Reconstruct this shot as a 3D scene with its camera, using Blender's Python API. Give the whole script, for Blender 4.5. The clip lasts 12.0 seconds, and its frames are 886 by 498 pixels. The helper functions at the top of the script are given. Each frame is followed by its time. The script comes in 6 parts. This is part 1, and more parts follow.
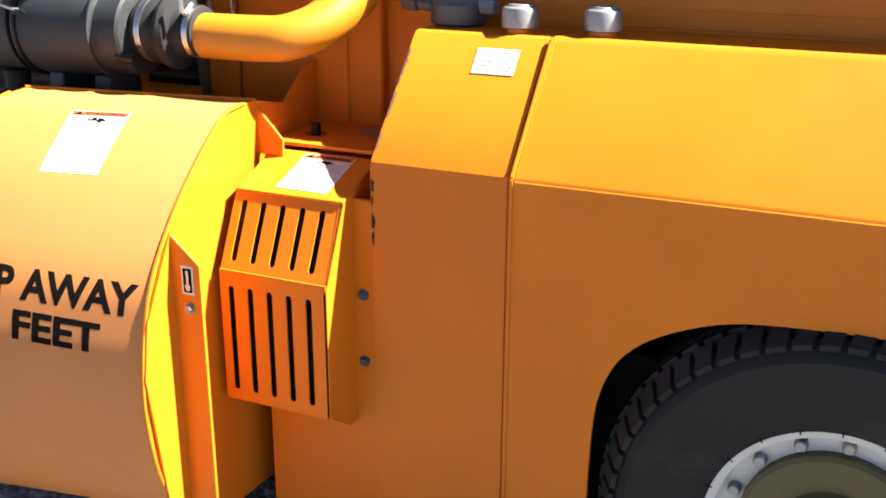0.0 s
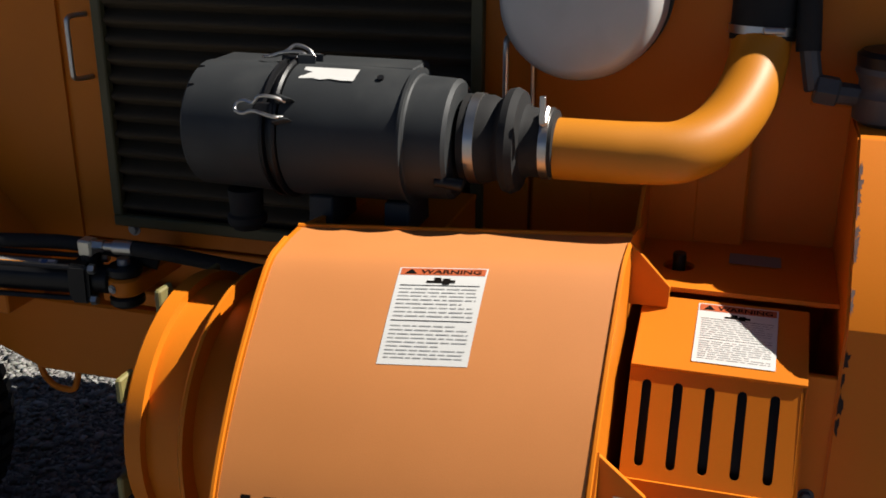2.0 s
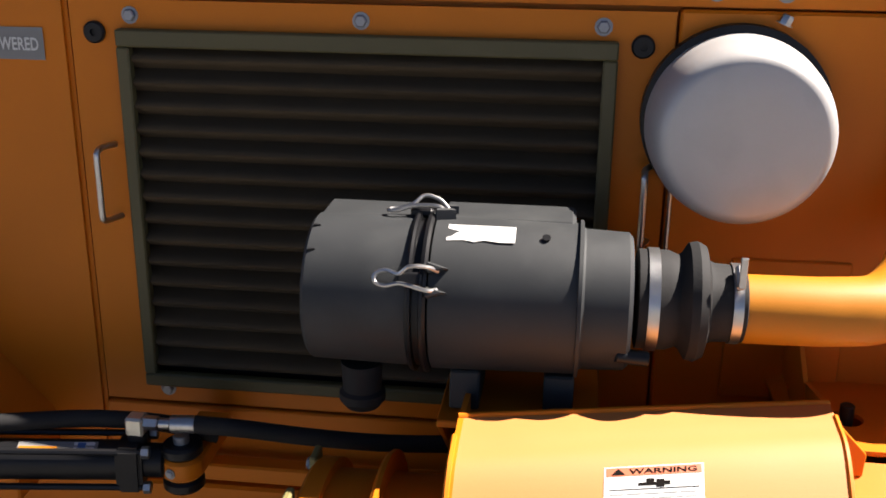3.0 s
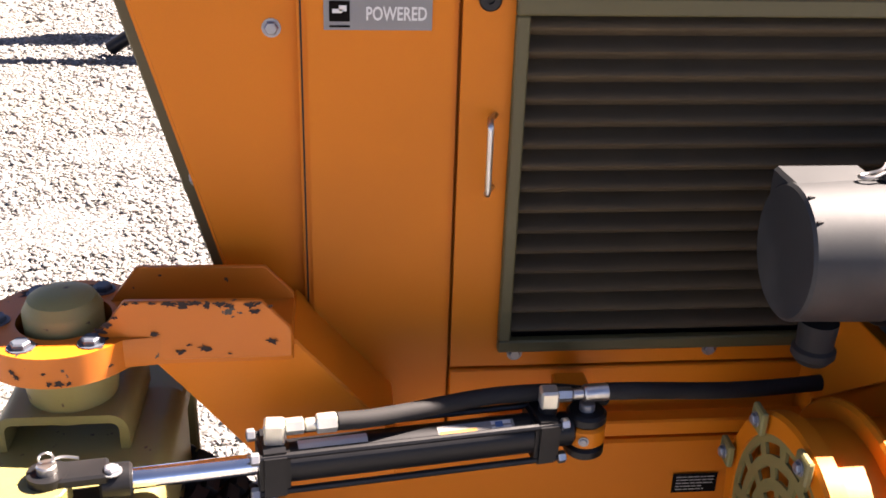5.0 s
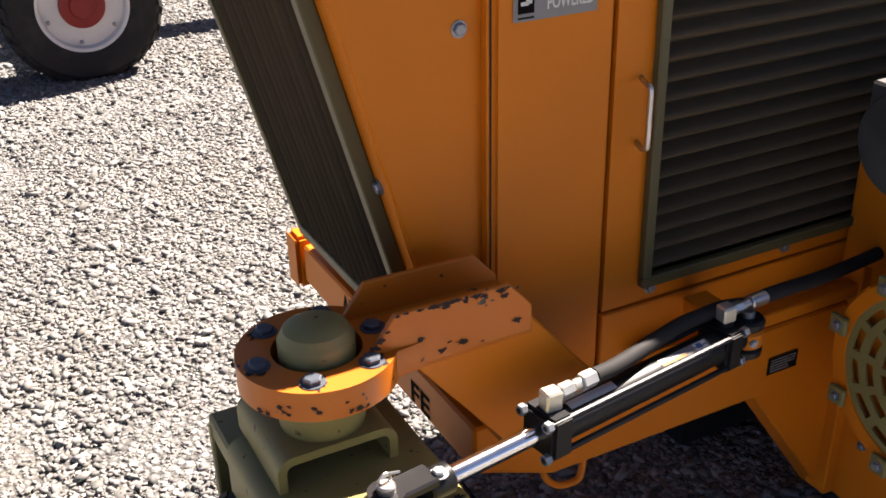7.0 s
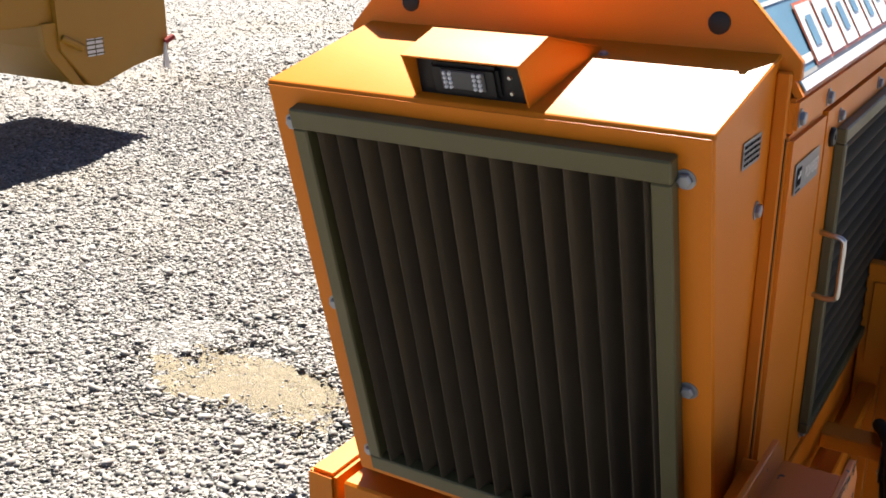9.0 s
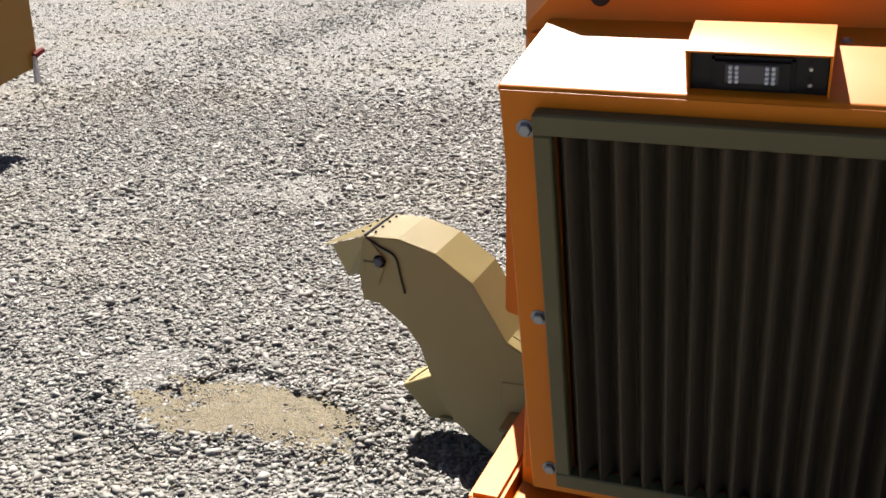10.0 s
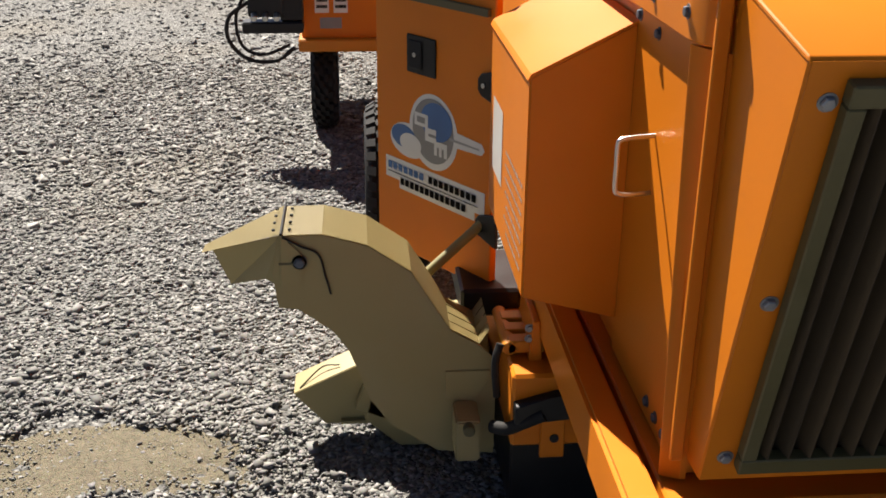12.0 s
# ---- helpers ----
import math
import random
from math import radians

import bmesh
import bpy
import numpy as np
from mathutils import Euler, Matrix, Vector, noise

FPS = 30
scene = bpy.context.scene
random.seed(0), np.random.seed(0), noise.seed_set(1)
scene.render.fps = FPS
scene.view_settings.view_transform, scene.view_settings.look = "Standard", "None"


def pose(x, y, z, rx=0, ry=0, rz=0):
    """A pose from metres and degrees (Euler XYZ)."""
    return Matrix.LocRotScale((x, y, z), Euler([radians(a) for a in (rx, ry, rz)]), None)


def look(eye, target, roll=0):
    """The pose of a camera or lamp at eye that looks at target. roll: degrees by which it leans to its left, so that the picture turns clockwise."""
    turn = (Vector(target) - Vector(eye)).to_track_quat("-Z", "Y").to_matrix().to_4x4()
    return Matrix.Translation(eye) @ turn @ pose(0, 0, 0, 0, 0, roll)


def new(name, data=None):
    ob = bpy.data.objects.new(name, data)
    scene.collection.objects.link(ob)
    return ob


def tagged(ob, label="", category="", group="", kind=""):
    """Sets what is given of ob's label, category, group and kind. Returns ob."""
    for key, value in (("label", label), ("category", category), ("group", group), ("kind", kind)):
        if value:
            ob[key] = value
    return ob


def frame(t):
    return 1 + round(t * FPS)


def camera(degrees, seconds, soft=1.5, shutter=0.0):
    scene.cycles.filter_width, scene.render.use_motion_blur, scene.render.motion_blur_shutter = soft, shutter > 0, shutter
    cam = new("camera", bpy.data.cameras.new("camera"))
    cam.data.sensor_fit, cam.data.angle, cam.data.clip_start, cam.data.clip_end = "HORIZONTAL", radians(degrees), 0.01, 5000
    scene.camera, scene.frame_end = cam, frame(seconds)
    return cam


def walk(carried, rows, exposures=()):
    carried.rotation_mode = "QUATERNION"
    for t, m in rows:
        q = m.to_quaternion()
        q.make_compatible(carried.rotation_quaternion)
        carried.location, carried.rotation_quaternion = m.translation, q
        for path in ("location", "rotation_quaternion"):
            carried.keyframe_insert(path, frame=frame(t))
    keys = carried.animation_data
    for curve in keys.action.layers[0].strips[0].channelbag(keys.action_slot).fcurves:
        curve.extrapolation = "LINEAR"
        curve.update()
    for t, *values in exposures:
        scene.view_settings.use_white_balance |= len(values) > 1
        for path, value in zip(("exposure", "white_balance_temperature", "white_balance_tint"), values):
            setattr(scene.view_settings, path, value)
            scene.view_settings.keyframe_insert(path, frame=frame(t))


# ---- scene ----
cam = camera(46.0, 12.0, soft=1.7)
PATH = [
    (0, (2.485, -2.231, 1.561), (1.703, -0.507, 0.915), 0.2),
    (0.5, (2.115, -2.265, 1.587), (1.406, -0.5, 0.969), 0.3),
    (1, (1.784, -2.176, 1.615), (1.121, -0.397, 0.988), -0.4),
    (1.5, (1.539, -2.032, 1.652), (0.934, -0.241, 0.998), -2.8),
    (2, (1.303, -1.927, 1.7), (0.762, -0.133, 1.001), 0.0),
    (2.5, (0.946, -1.798, 1.786), (0.559, 0.045, 1.115), -0.6),
    (3, (0.736, -1.731, 1.829), (0.505, 0.146, 1.178), 0.6),
    (3.5, (0.452, -1.687, 1.877), (0.349, 0.209, 1.25), 1.9),
    (3.7, (0.291, -1.666, 1.893), (0.262, 0.237, 1.279), 1.4),
    (5.3, (-0.455, -1.707, 1.948), (-0.249, 0.063, 1.041), 2.1),
    (5.5, (-0.545, -1.687, 1.936), (-0.354, 0.072, 1.003), 2.3),
    (6, (-0.796, -1.622, 1.917), (-0.532, 0.1, 0.936), -2.4),
    (6.5, (-1.002, -1.582, 1.962), (-0.552, 0.08, 0.945), -0.1),
    (7, (-1.293, -1.536, 2.017), (-0.477, 0.048, 1.11), -1.3),
    (7.2, (-1.41, -1.505, 2.025), (-0.477, 0.035, 1.154), -0.6),
    (8.8, (-2.029, -0.533, 2.031), (-0.483, 0.536, 1.347), 0.9),
    (9, (-2.13, -0.388, 2.057), (-0.524, 0.597, 1.387), 0.0),
    (9.5, (-2.277, -0.068, 2.064), (-0.57, 0.744, 1.41), 2.5),
    (10, (-2.352, 0.321, 2.048), (-0.596, 0.999, 1.372), -1.0),
    (10.5, (-2.407, 0.71, 2.046), (-0.626, 1.23, 1.298), 0.5),
    (11, (-2.463, 1.072, 2.079), (-0.64, 1.374, 1.312), -0.0),
    (11.5, (-2.35, 1.339, 2.043), (-0.504, 1.423, 1.276), 0.0),
    (12, (-2.195, 1.518, 2.043), (-0.355, 1.365, 1.274), 0.5),
]
EXPOSURES = [
    (0, 2.65, 6500, 10), (0.5, 1.72, 6500, 8), (1, 1.2, 6600, 9), (1.5, 0.95, 6700, 10), (2, 0.82, 6600, 10), (2.5, 0.95, 6700, 9), (3, 1.86, 6800, 15), (3.5, 2.98, 6900, 20), (3.7, 3.08, 7000, 21),
    (5.3, 3.05, 7400, 24), (6, 2.68, 7400, 22), (7.2, 2.3, 7100, 18), (8.8, 2.45, 6900, 12), (9, 2.4, 6900, 12), (9.5, 2.08, 6800, 12), (10.2, 1.7, 6800, 11), (12, 1.47, 6900, 11)]
walk(cam, [(t, look(e, g, r)) for t, e, g, r in PATH], EXPOSURES)

# ---- light ----
SUN = Vector((0.80, 0.30, 1.0)).normalized()
world = bpy.data.worlds.new("sky")
scene.world = world
world.use_nodes = True
sky = world.node_tree.nodes.new("ShaderNodeTexSky")
sky.sky_type = "NISHITA"
sky.sun_disc = False
sky.air_density, sky.dust_density = 0.28, 0.3
sky.sun_elevation = math.asin(SUN.z)
sky.sun_rotation = math.atan2(SUN.x, SUN.y)
world.node_tree.links.new(sky.outputs["Color"], world.node_tree.nodes["Background"].inputs["Color"])
world.node_tree.nodes["Background"].inputs["Strength"].default_value = 0.05
sun = new("sun", bpy.data.lights.new("sun", "SUN"))
sun.data.energy, sun.data.angle, sun.data.color = 5.0, radians(0.5), (1.0, 0.955, 0.885)
sun.matrix_world = look(SUN * 20, (0, 0, 0))


# ---- materials ----
def material(name, color, rough=0.5, metal=0.0, vary=0.12, scale=6.0, grain=180.0, bump=0.02, dirt=None, dirt_amount=0.35, coat=0.0, spots=None, random_tint=0.0, spec=0.4):
    """A painted, plastic or metal surface: broad stains, fine grain, a little relief, and an optional second colour in patches."""
    m = bpy.data.materials.new(name)
    m.use_nodes = True
    t = m.node_tree
    n, l = t.nodes, t.links
    b = n["Principled BSDF"]
    co = n.new("ShaderNodeTexCoord")
    big = n.new("ShaderNodeTexNoise")
    big.inputs["Scale"].default_value, big.inputs["Detail"].default_value = scale, 6
    fine = n.new("ShaderNodeTexNoise")
    fine.inputs["Scale"].default_value, fine.inputs["Detail"].default_value = grain, 3
    geo = n.new("ShaderNodeNewGeometry")
    for x in (big, fine):
        l.new(geo.outputs["Position"], x.inputs["Vector"])
    mix = n.new("ShaderNodeMix")
    mix.data_type = "RGBA"
    c = Vector(color)
    mix.inputs["A"].default_value = (*(c * (1 - vary)), 1)
    mix.inputs["B"].default_value = (*[min(1, x * (1 + vary)) for x in c], 1)
    l.new(big.outputs["Fac"], mix.inputs["Factor"])
    out = mix.outputs["Result"]
    mix2 = n.new("ShaderNodeMix")
    mix2.data_type, mix2.blend_type = "RGBA", "MULTIPLY"
    mix2.inputs["Factor"].default_value = vary
    l.new(out, mix2.inputs["A"])
    l.new(fine.outputs["Color"], mix2.inputs["B"])
    out = mix2.outputs["Result"]
    if dirt:
        patch = n.new("ShaderNodeTexNoise")
        patch.inputs["Scale"].default_value, patch.inputs["Detail"].default_value = scale * 0.6, 9
        l.new(geo.outputs["Position"], patch.inputs["Vector"])
        ramp = n.new("ShaderNodeMapRange")
        ramp.inputs["From Min"].default_value, ramp.inputs["From Max"].default_value = 0.52, 0.75
        ramp.inputs["To Max"].default_value = dirt_amount
        l.new(patch.outputs["Fac"], ramp.inputs["Value"])
        mix3 = n.new("ShaderNodeMix")
        mix3.data_type = "RGBA"
        mix3.inputs["B"].default_value = (*dirt, 1)
        l.new(ramp.outputs["Result"], mix3.inputs["Factor"])
        l.new(out, mix3.inputs["A"])
        out = mix3.outputs["Result"]
    if spots:
        chip = n.new("ShaderNodeTexNoise")
        chip.inputs["Scale"].default_value, chip.inputs["Detail"].default_value = 38, 5
        l.new(geo.outputs["Position"], chip.inputs["Vector"])
        cut = n.new("ShaderNodeMapRange")
        cut.inputs["From Min"].default_value, cut.inputs["From Max"].default_value = spots[1], spots[1] + 0.015
        l.new(chip.outputs["Fac"], cut.inputs["Value"])
        mix4 = n.new("ShaderNodeMix")
        mix4.data_type = "RGBA"
        mix4.inputs["B"].default_value = (*spots[0], 1)
        l.new(cut.outputs["Result"], mix4.inputs["Factor"])
        l.new(out, mix4.inputs["A"])
        out = mix4.outputs["Result"]
    if random_tint:
        info = n.new("ShaderNodeObjectInfo")
        mr = n.new("ShaderNodeMapRange")
        mr.inputs["To Min"].default_value, mr.inputs["To Max"].default_value = 1 - random_tint, 1 + random_tint
        l.new(info.outputs["Random"], mr.inputs["Value"])
        mul = n.new("ShaderNodeMix")
        mul.data_type, mul.blend_type = "RGBA", "MULTIPLY"
        mul.inputs["Factor"].default_value = 1
        l.new(out, mul.inputs["A"])
        l.new(mr.outputs["Result"], mul.inputs["B"])
        out = mul.outputs["Result"]
    l.new(out, b.inputs["Base Color"])
    rr = n.new("ShaderNodeMapRange")
    rr.inputs["To Min"].default_value, rr.inputs["To Max"].default_value = max(0.03, rough - 0.08), min(1, rough + 0.1)
    l.new(big.outputs["Fac"], rr.inputs["Value"])
    l.new(rr.outputs["Result"], b.inputs["Roughness"])
    b.inputs["Metallic"].default_value = metal
    b.inputs["Specular IOR Level"].default_value = spec
    b.inputs["Coat Weight"].default_value = coat
    b.inputs["Coat Roughness"].default_value = 0.15
    if bump:
        bp = n.new("ShaderNodeBump")
        bp.inputs["Strength"].default_value, bp.inputs["Distance"].default_value = bump * 10, 0.001
        l.new(fine.outputs["Fac"], bp.inputs["Height"])
        l.new(bp.outputs["Normal"], b.inputs["Normal"])
    return m


ORANGE = material("orange_paint", (0.63, 0.175, 0.009), 0.42, vary=0.13, scale=3.0, grain=420, bump=0.012, dirt=(0.4104, 0.114, 0.00912), dirt_amount=0.35, spec=0.2)
# orange paint with the peach sheen of grazing sun mixed into its colour
SHEEN_ORANGE = material("chalky_orange_paint", (0.535, 0.194, 0.052), 0.6, vary=0.10, scale=4.0, grain=420, bump=0.012, dirt=(0.456, 0.1596, 0.0304), dirt_amount=0.35, spec=0.35)
PRIMER = material("bare_primer", (0.12, 0.07, 0.06), 0.8, vary=0.3, scale=60, grain=300, bump=0.03)
CHIP = material("bare_chipped_metal", (0.035, 0.021, 0.018), 0.9, vary=0.3, scale=40, grain=300, bump=0.03)
ORANGE_CHIPPED = material("chipped_orange_paint", (0.532, 0.1353, 0.00608), 0.45, vary=0.10, scale=5.0, grain=420, bump=0.015, spots=((0.038, 0.0266, 0.0228), 0.69), coat=0.08)
YELLOW_PIPE = material("yellow_orange_paint", (0.52, 0.18, 0.005), 0.5, vary=0.10, scale=5.0, grain=400, bump=0.015)
OLIVE = material("olive_paint", (0.0912, 0.076, 0.02888), 0.5, vary=0.15, scale=8, grain=300, bump=0.02, dirt=(0.152, 0.1292, 0.0684))
TAN = material("tan_paint", (0.305, 0.240, 0.098), 0.5, vary=0.10, scale=4, grain=300, bump=0.015, dirt=(0.3192, 0.2736, 0.152), dirt_amount=0.4)
KHAKI = material("khaki_paint", (0.2204, 0.19, 0.06688), 0.5, vary=0.16, scale=7, grain=260, bump=0.02, dirt=(0.0988, 0.076, 0.0418), dirt_amount=0.6, spots=((0.076, 0.038, 0.0228), 0.68))
SCREEN = material("screen_mesh", (0.0646, 0.04408, 0.02204), 0.9, vary=0.3, scale=14, grain=900, bump=0.05, random_tint=0.18)
# BLACK serves black parts and also stands in for deep shade inside openings
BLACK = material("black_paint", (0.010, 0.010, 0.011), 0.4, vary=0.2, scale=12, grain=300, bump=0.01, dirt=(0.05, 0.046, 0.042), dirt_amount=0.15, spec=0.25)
RUBBER = material("rubber", (0.015, 0.0145, 0.0145), 0.75, vary=0.3, scale=12, grain=300, bump=0.02, dirt=(0.09, 0.08, 0.07), dirt_amount=0.2, spec=0.3)
PLASTIC = material("dark_plastic", (0.025, 0.0275, 0.029), 0.6, vary=0.28, scale=9, grain=700, bump=0.012, dirt=(0.082, 0.084, 0.080), dirt_amount=0.45)
STEEL = material("zinc_steel", (0.55, 0.54, 0.52), 0.35, metal=1.0, vary=0.15, scale=30, grain=400, bump=0.01)
CHROME = material("chrome", (0.82, 0.82, 0.82), 0.13, metal=1.0, vary=0.04, scale=20, grain=400, bump=0.0)
BOLT = material("bolt_metal", (0.30, 0.31, 0.33), 0.45, metal=0.7, vary=0.2, scale=40, grain=400, bump=0.02)
DULL_STEEL = material("dull_plated_steel", (0.36, 0.36, 0.35), 0.5, metal=0.75, vary=0.3, scale=35, grain=400, bump=0.03, dirt=(0.16, 0.15, 0.13), dirt_amount=0.4)
BLUED = material("blued_bolt_steel", (0.085, 0.10, 0.125), 0.5, metal=0.4, vary=0.25, scale=40, grain=300, bump=0.02)
CASTING = material("dark_casting", (0.09, 0.088, 0.09), 0.5, metal=0.4, vary=0.2, scale=40, grain=300, bump=0.03)
BRASSY = material("plated_fitting", (0.66, 0.64, 0.55), 0.35, metal=0.75, vary=0.15, scale=40, grain=300, bump=0.01)
WHITE = material("white_paint", (0.5928, 0.5852, 0.5624), 0.45, vary=0.05, scale=8, grain=200, bump=0.01, dirt=(0.38, 0.3496, 0.2888), dirt_amount=0.4)
SILVER = material("silver_cover", (0.456, 0.4408, 0.4256), 0.42, metal=0.2, vary=0.06, scale=18, grain=260, bump=0.015, dirt=(0.3192, 0.304, 0.2888), dirt_amount=0.35)
LABEL = material("label_film", (0.608, 0.6004, 0.57), 0.35, vary=0.04, scale=14, grain=300, bump=0.0, coat=0.3)
LABEL_GREY = material("grey_label", (0.2128, 0.2067, 0.1976), 0.4, vary=0.08, scale=14, grain=300, bump=0.0)
LABEL_RED = material("label_orange_red", (0.4712, 0.0988, 0.0304), 0.4, vary=0.06, scale=14, grain=300, bump=0.0)
INK = material("black_ink", (0.007, 0.005, 0.004), 0.85, vary=0.1, scale=14, grain=300, bump=0.0, spec=0.08)
GREY_INK = material("grey_ink", (0.29, 0.29, 0.28), 0.5, vary=0.1, scale=14, grain=300, bump=0.0)
BLUE = material("blue_decal", (0.0456, 0.1292, 0.3192), 0.35, vary=0.3, scale=6, grain=300, bump=0.0)
DECAL_BLUE = material("pale_blue_decal", (0.114, 0.2508, 0.3496), 0.35, vary=0.35, scale=9, grain=300, bump=0.0)
MUSTARD = material("mustard_paint", (0.304, 0.152, 0.00912), 0.5, vary=0.12, scale=2, grain=200, bump=0.01, dirt=(0.2432, 0.1444, 0.0456))
RED = material("red_paint", (0.228, 0.0152, 0.0114), 0.45, vary=0.1, scale=8, grain=200, bump=0.01)
LAMP = material("lamp_glass", (0.57, 0.5776, 0.5928), 0.15, vary=0.05, scale=30, grain=200, bump=0.0)


def gravel_material(name, per_island):
    m = bpy.data.materials.new(name)
    m.use_nodes = True
    n, l = m.node_tree.nodes, m.node_tree.links
    b = n["Principled BSDF"]
    b.inputs["Roughness"].default_value = 0.92
    geo = n.new("ShaderNodeNewGeometry")
    ramp = n.new("ShaderNodeValToRGB")
    e = ramp.color_ramp.elements
    stops = ((0.0, (0.105, 0.104, 0.100)), (0.25, (0.172, 0.170, 0.162)), (0.5, (0.216, 0.213, 0.204)), (0.8, (0.265, 0.262, 0.250)), (1.0, (0.375, 0.371, 0.353)))
    e[0].position, e[1].position = 0.0, 1.0
    e[0].color, e[1].color = (*stops[0][1], 1), (*stops[-1][1], 1)
    for p, c in stops[1:-1]:
        e.new(p).color = (*c, 1)
    patch = n.new("ShaderNodeTexNoise")
    patch.inputs["Scale"].default_value, patch.inputs["Detail"].default_value = 0.55, 8
    l.new(geo.outputs["Position"], patch.inputs["Vector"])
    sand = n.new("ShaderNodeMapRange")
    sand.inputs["From Min"].default_value, sand.inputs["From Max"].default_value, sand.inputs["To Max"].default_value = 0.5, 0.72, 0.5
    l.new(patch.outputs["Fac"], sand.inputs["Value"])
    mix = n.new("ShaderNodeMix")
    mix.data_type = "RGBA"
    mix.inputs["B"].default_value = (0.235, 0.20, 0.146, 1)
    l.new(sand.outputs["Result"], mix.inputs["Factor"])
    l.new(ramp.outputs["Color"], mix.inputs["A"])
    if per_island:
        l.new(geo.outputs["Random Per Island"], ramp.inputs["Fac"])
        sand.inputs["To Max"].default_value = 0.25
        fine = n.new("ShaderNodeTexNoise")
        fine.inputs["Scale"].default_value, fine.inputs["Detail"].default_value = 90, 4
        l.new(geo.outputs["Position"], fine.inputs["Vector"])
        mul = n.new("ShaderNodeMix")
        mul.data_type, mul.blend_type = "RGBA", "MULTIPLY"
        mul.inputs["Factor"].default_value = 0.4
        l.new(mix.outputs["Result"], mul.inputs["A"])
        l.new(fine.outputs["Color"], mul.inputs["B"])
        l.new(mul.outputs["Result"], b.inputs["Base Color"])
    else:
        warp = n.new("ShaderNodeTexNoise")
        warp.inputs["Scale"].default_value = 30
        l.new(geo.outputs["Position"], warp.inputs["Vector"])
        add = n.new("ShaderNodeVectorMath")
        add.operation = "MULTIPLY_ADD"
        add.inputs[1].default_value = (0.03, 0.03, 0.03)
        l.new(warp.outputs["Color"], add.inputs[0])
        l.new(geo.outputs["Position"], add.inputs[2])
        cell = n.new("ShaderNodeTexVoronoi")
        cell.inputs["Scale"].default_value = 40
        l.new(add.outputs["Vector"], cell.inputs["Vector"])
        sep = n.new("ShaderNodeSeparateColor")
        l.new(cell.outputs["Color"], sep.inputs["Color"])
        l.new(sep.outputs["Red"], ramp.inputs["Fac"])
        # shade between the stones, painted into the colour towards the cell edges
        gap_shade = n.new("ShaderNodeMapRange")
        gap_shade.inputs["From Min"].default_value, gap_shade.inputs["From Max"].default_value = 0.25, 0.7
        gap_shade.inputs["To Min"].default_value, gap_shade.inputs["To Max"].default_value = 1.0, 0.5
        l.new(cell.outputs["Distance"], gap_shade.inputs["Value"])
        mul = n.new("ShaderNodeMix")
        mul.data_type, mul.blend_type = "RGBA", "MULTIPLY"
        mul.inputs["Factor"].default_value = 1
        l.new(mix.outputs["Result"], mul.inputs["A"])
        l.new(gap_shade.outputs["Result"], mul.inputs["B"])
        l.new(mul.outputs["Result"], b.inputs["Base Color"])
        bp = n.new("ShaderNodeBump")
        bp.inputs["Strength"].default_value, bp.inputs["Distance"].default_value = 1.0, 0.02
        bp.invert = True
        l.new(cell.outputs["Distance"], bp.inputs["Height"])
        l.new(bp.outputs["Normal"], b.inputs["Normal"])
    return m


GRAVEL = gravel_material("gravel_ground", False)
STONES = gravel_material("gravel_stones", True)
DIRT = material("packed_dirt", (0.195, 0.168, 0.113), 0.95, vary=0.5, scale=40, grain=170, bump=1.0, dirt=(0.1596, 0.133, 0.095), dirt_amount=0.85)


# ---- building blocks ----
def part(name, bm, mat, parent=None, label="", smooth=True):
    """Links a bmesh as one mesh object under a thing or a part."""
    bmesh.ops.recalc_face_normals(bm, faces=bm.faces[:])
    me = bpy.data.meshes.new(name)
    if smooth:
        for f in bm.faces:
            f.smooth = True
        for e in bm.edges:
            if len(e.link_faces) == 2 and e.calc_face_angle() > radians(32):
                e.smooth = False
    bm.to_mesh(me)
    bm.free()
    me.materials.append(mat)
    ob = new(name, me)
    if parent:
        ob.parent = parent
    return tagged(ob, label) if label else ob


def again(ob, m, parent=None):
    """Another piece on the same mesh."""
    o = new(ob.name.split(".")[0], ob.data)
    o.parent = parent or ob.parent
    o.matrix_basis = m
    if "label" in ob:
        o["label"] = ob["label"]
    return o


def box(a, b, bevel=0.004, bm=None, seg=1):
    bm = bm or bmesh.new()
    r = bmesh.ops.create_cube(bm, size=1)["verts"]
    for v in r:
        v.co = [a[i] if v.co[i] < 0 else b[i] for i in range(3)]
    if bevel:
        es = list({e for v in r for e in v.link_edges})
        bmesh.ops.bevel(bm, geom=es, offset=bevel, segments=seg, affect="EDGES", clamp_overlap=True)
    return bm


def prism(poly, axis, lo, hi, bevel=0.0, bm=None, seg=1):
    """A polygon given in the two other axes (in x, y, z order), pushed from lo to hi along axis."""
    bm = bm or bmesh.new()

    def at(p, d):
        q = list(p)
        q.insert("xyz".index(axis), d)
        return q

    a = [bm.verts.new(at(p, lo)) for p in poly]
    b = [bm.verts.new(at(p, hi)) for p in poly]
    n = len(poly)
    fs = [bm.faces.new(a), bm.faces.new(b)]
    for i in range(n):
        fs.append(bm.faces.new((a[i], a[(i + 1) % n], b[(i + 1) % n], b[i])))
    if bevel:
        es = list({e for f in fs for e in f.edges})
        bmesh.ops.bevel(bm, geom=es, offset=bevel, segments=seg, affect="EDGES", clamp_overlap=True)
    return bm


def frame_of(d):
    d = Vector(d).normalized()
    return d.to_track_quat("Z", "Y").to_matrix().to_4x4()


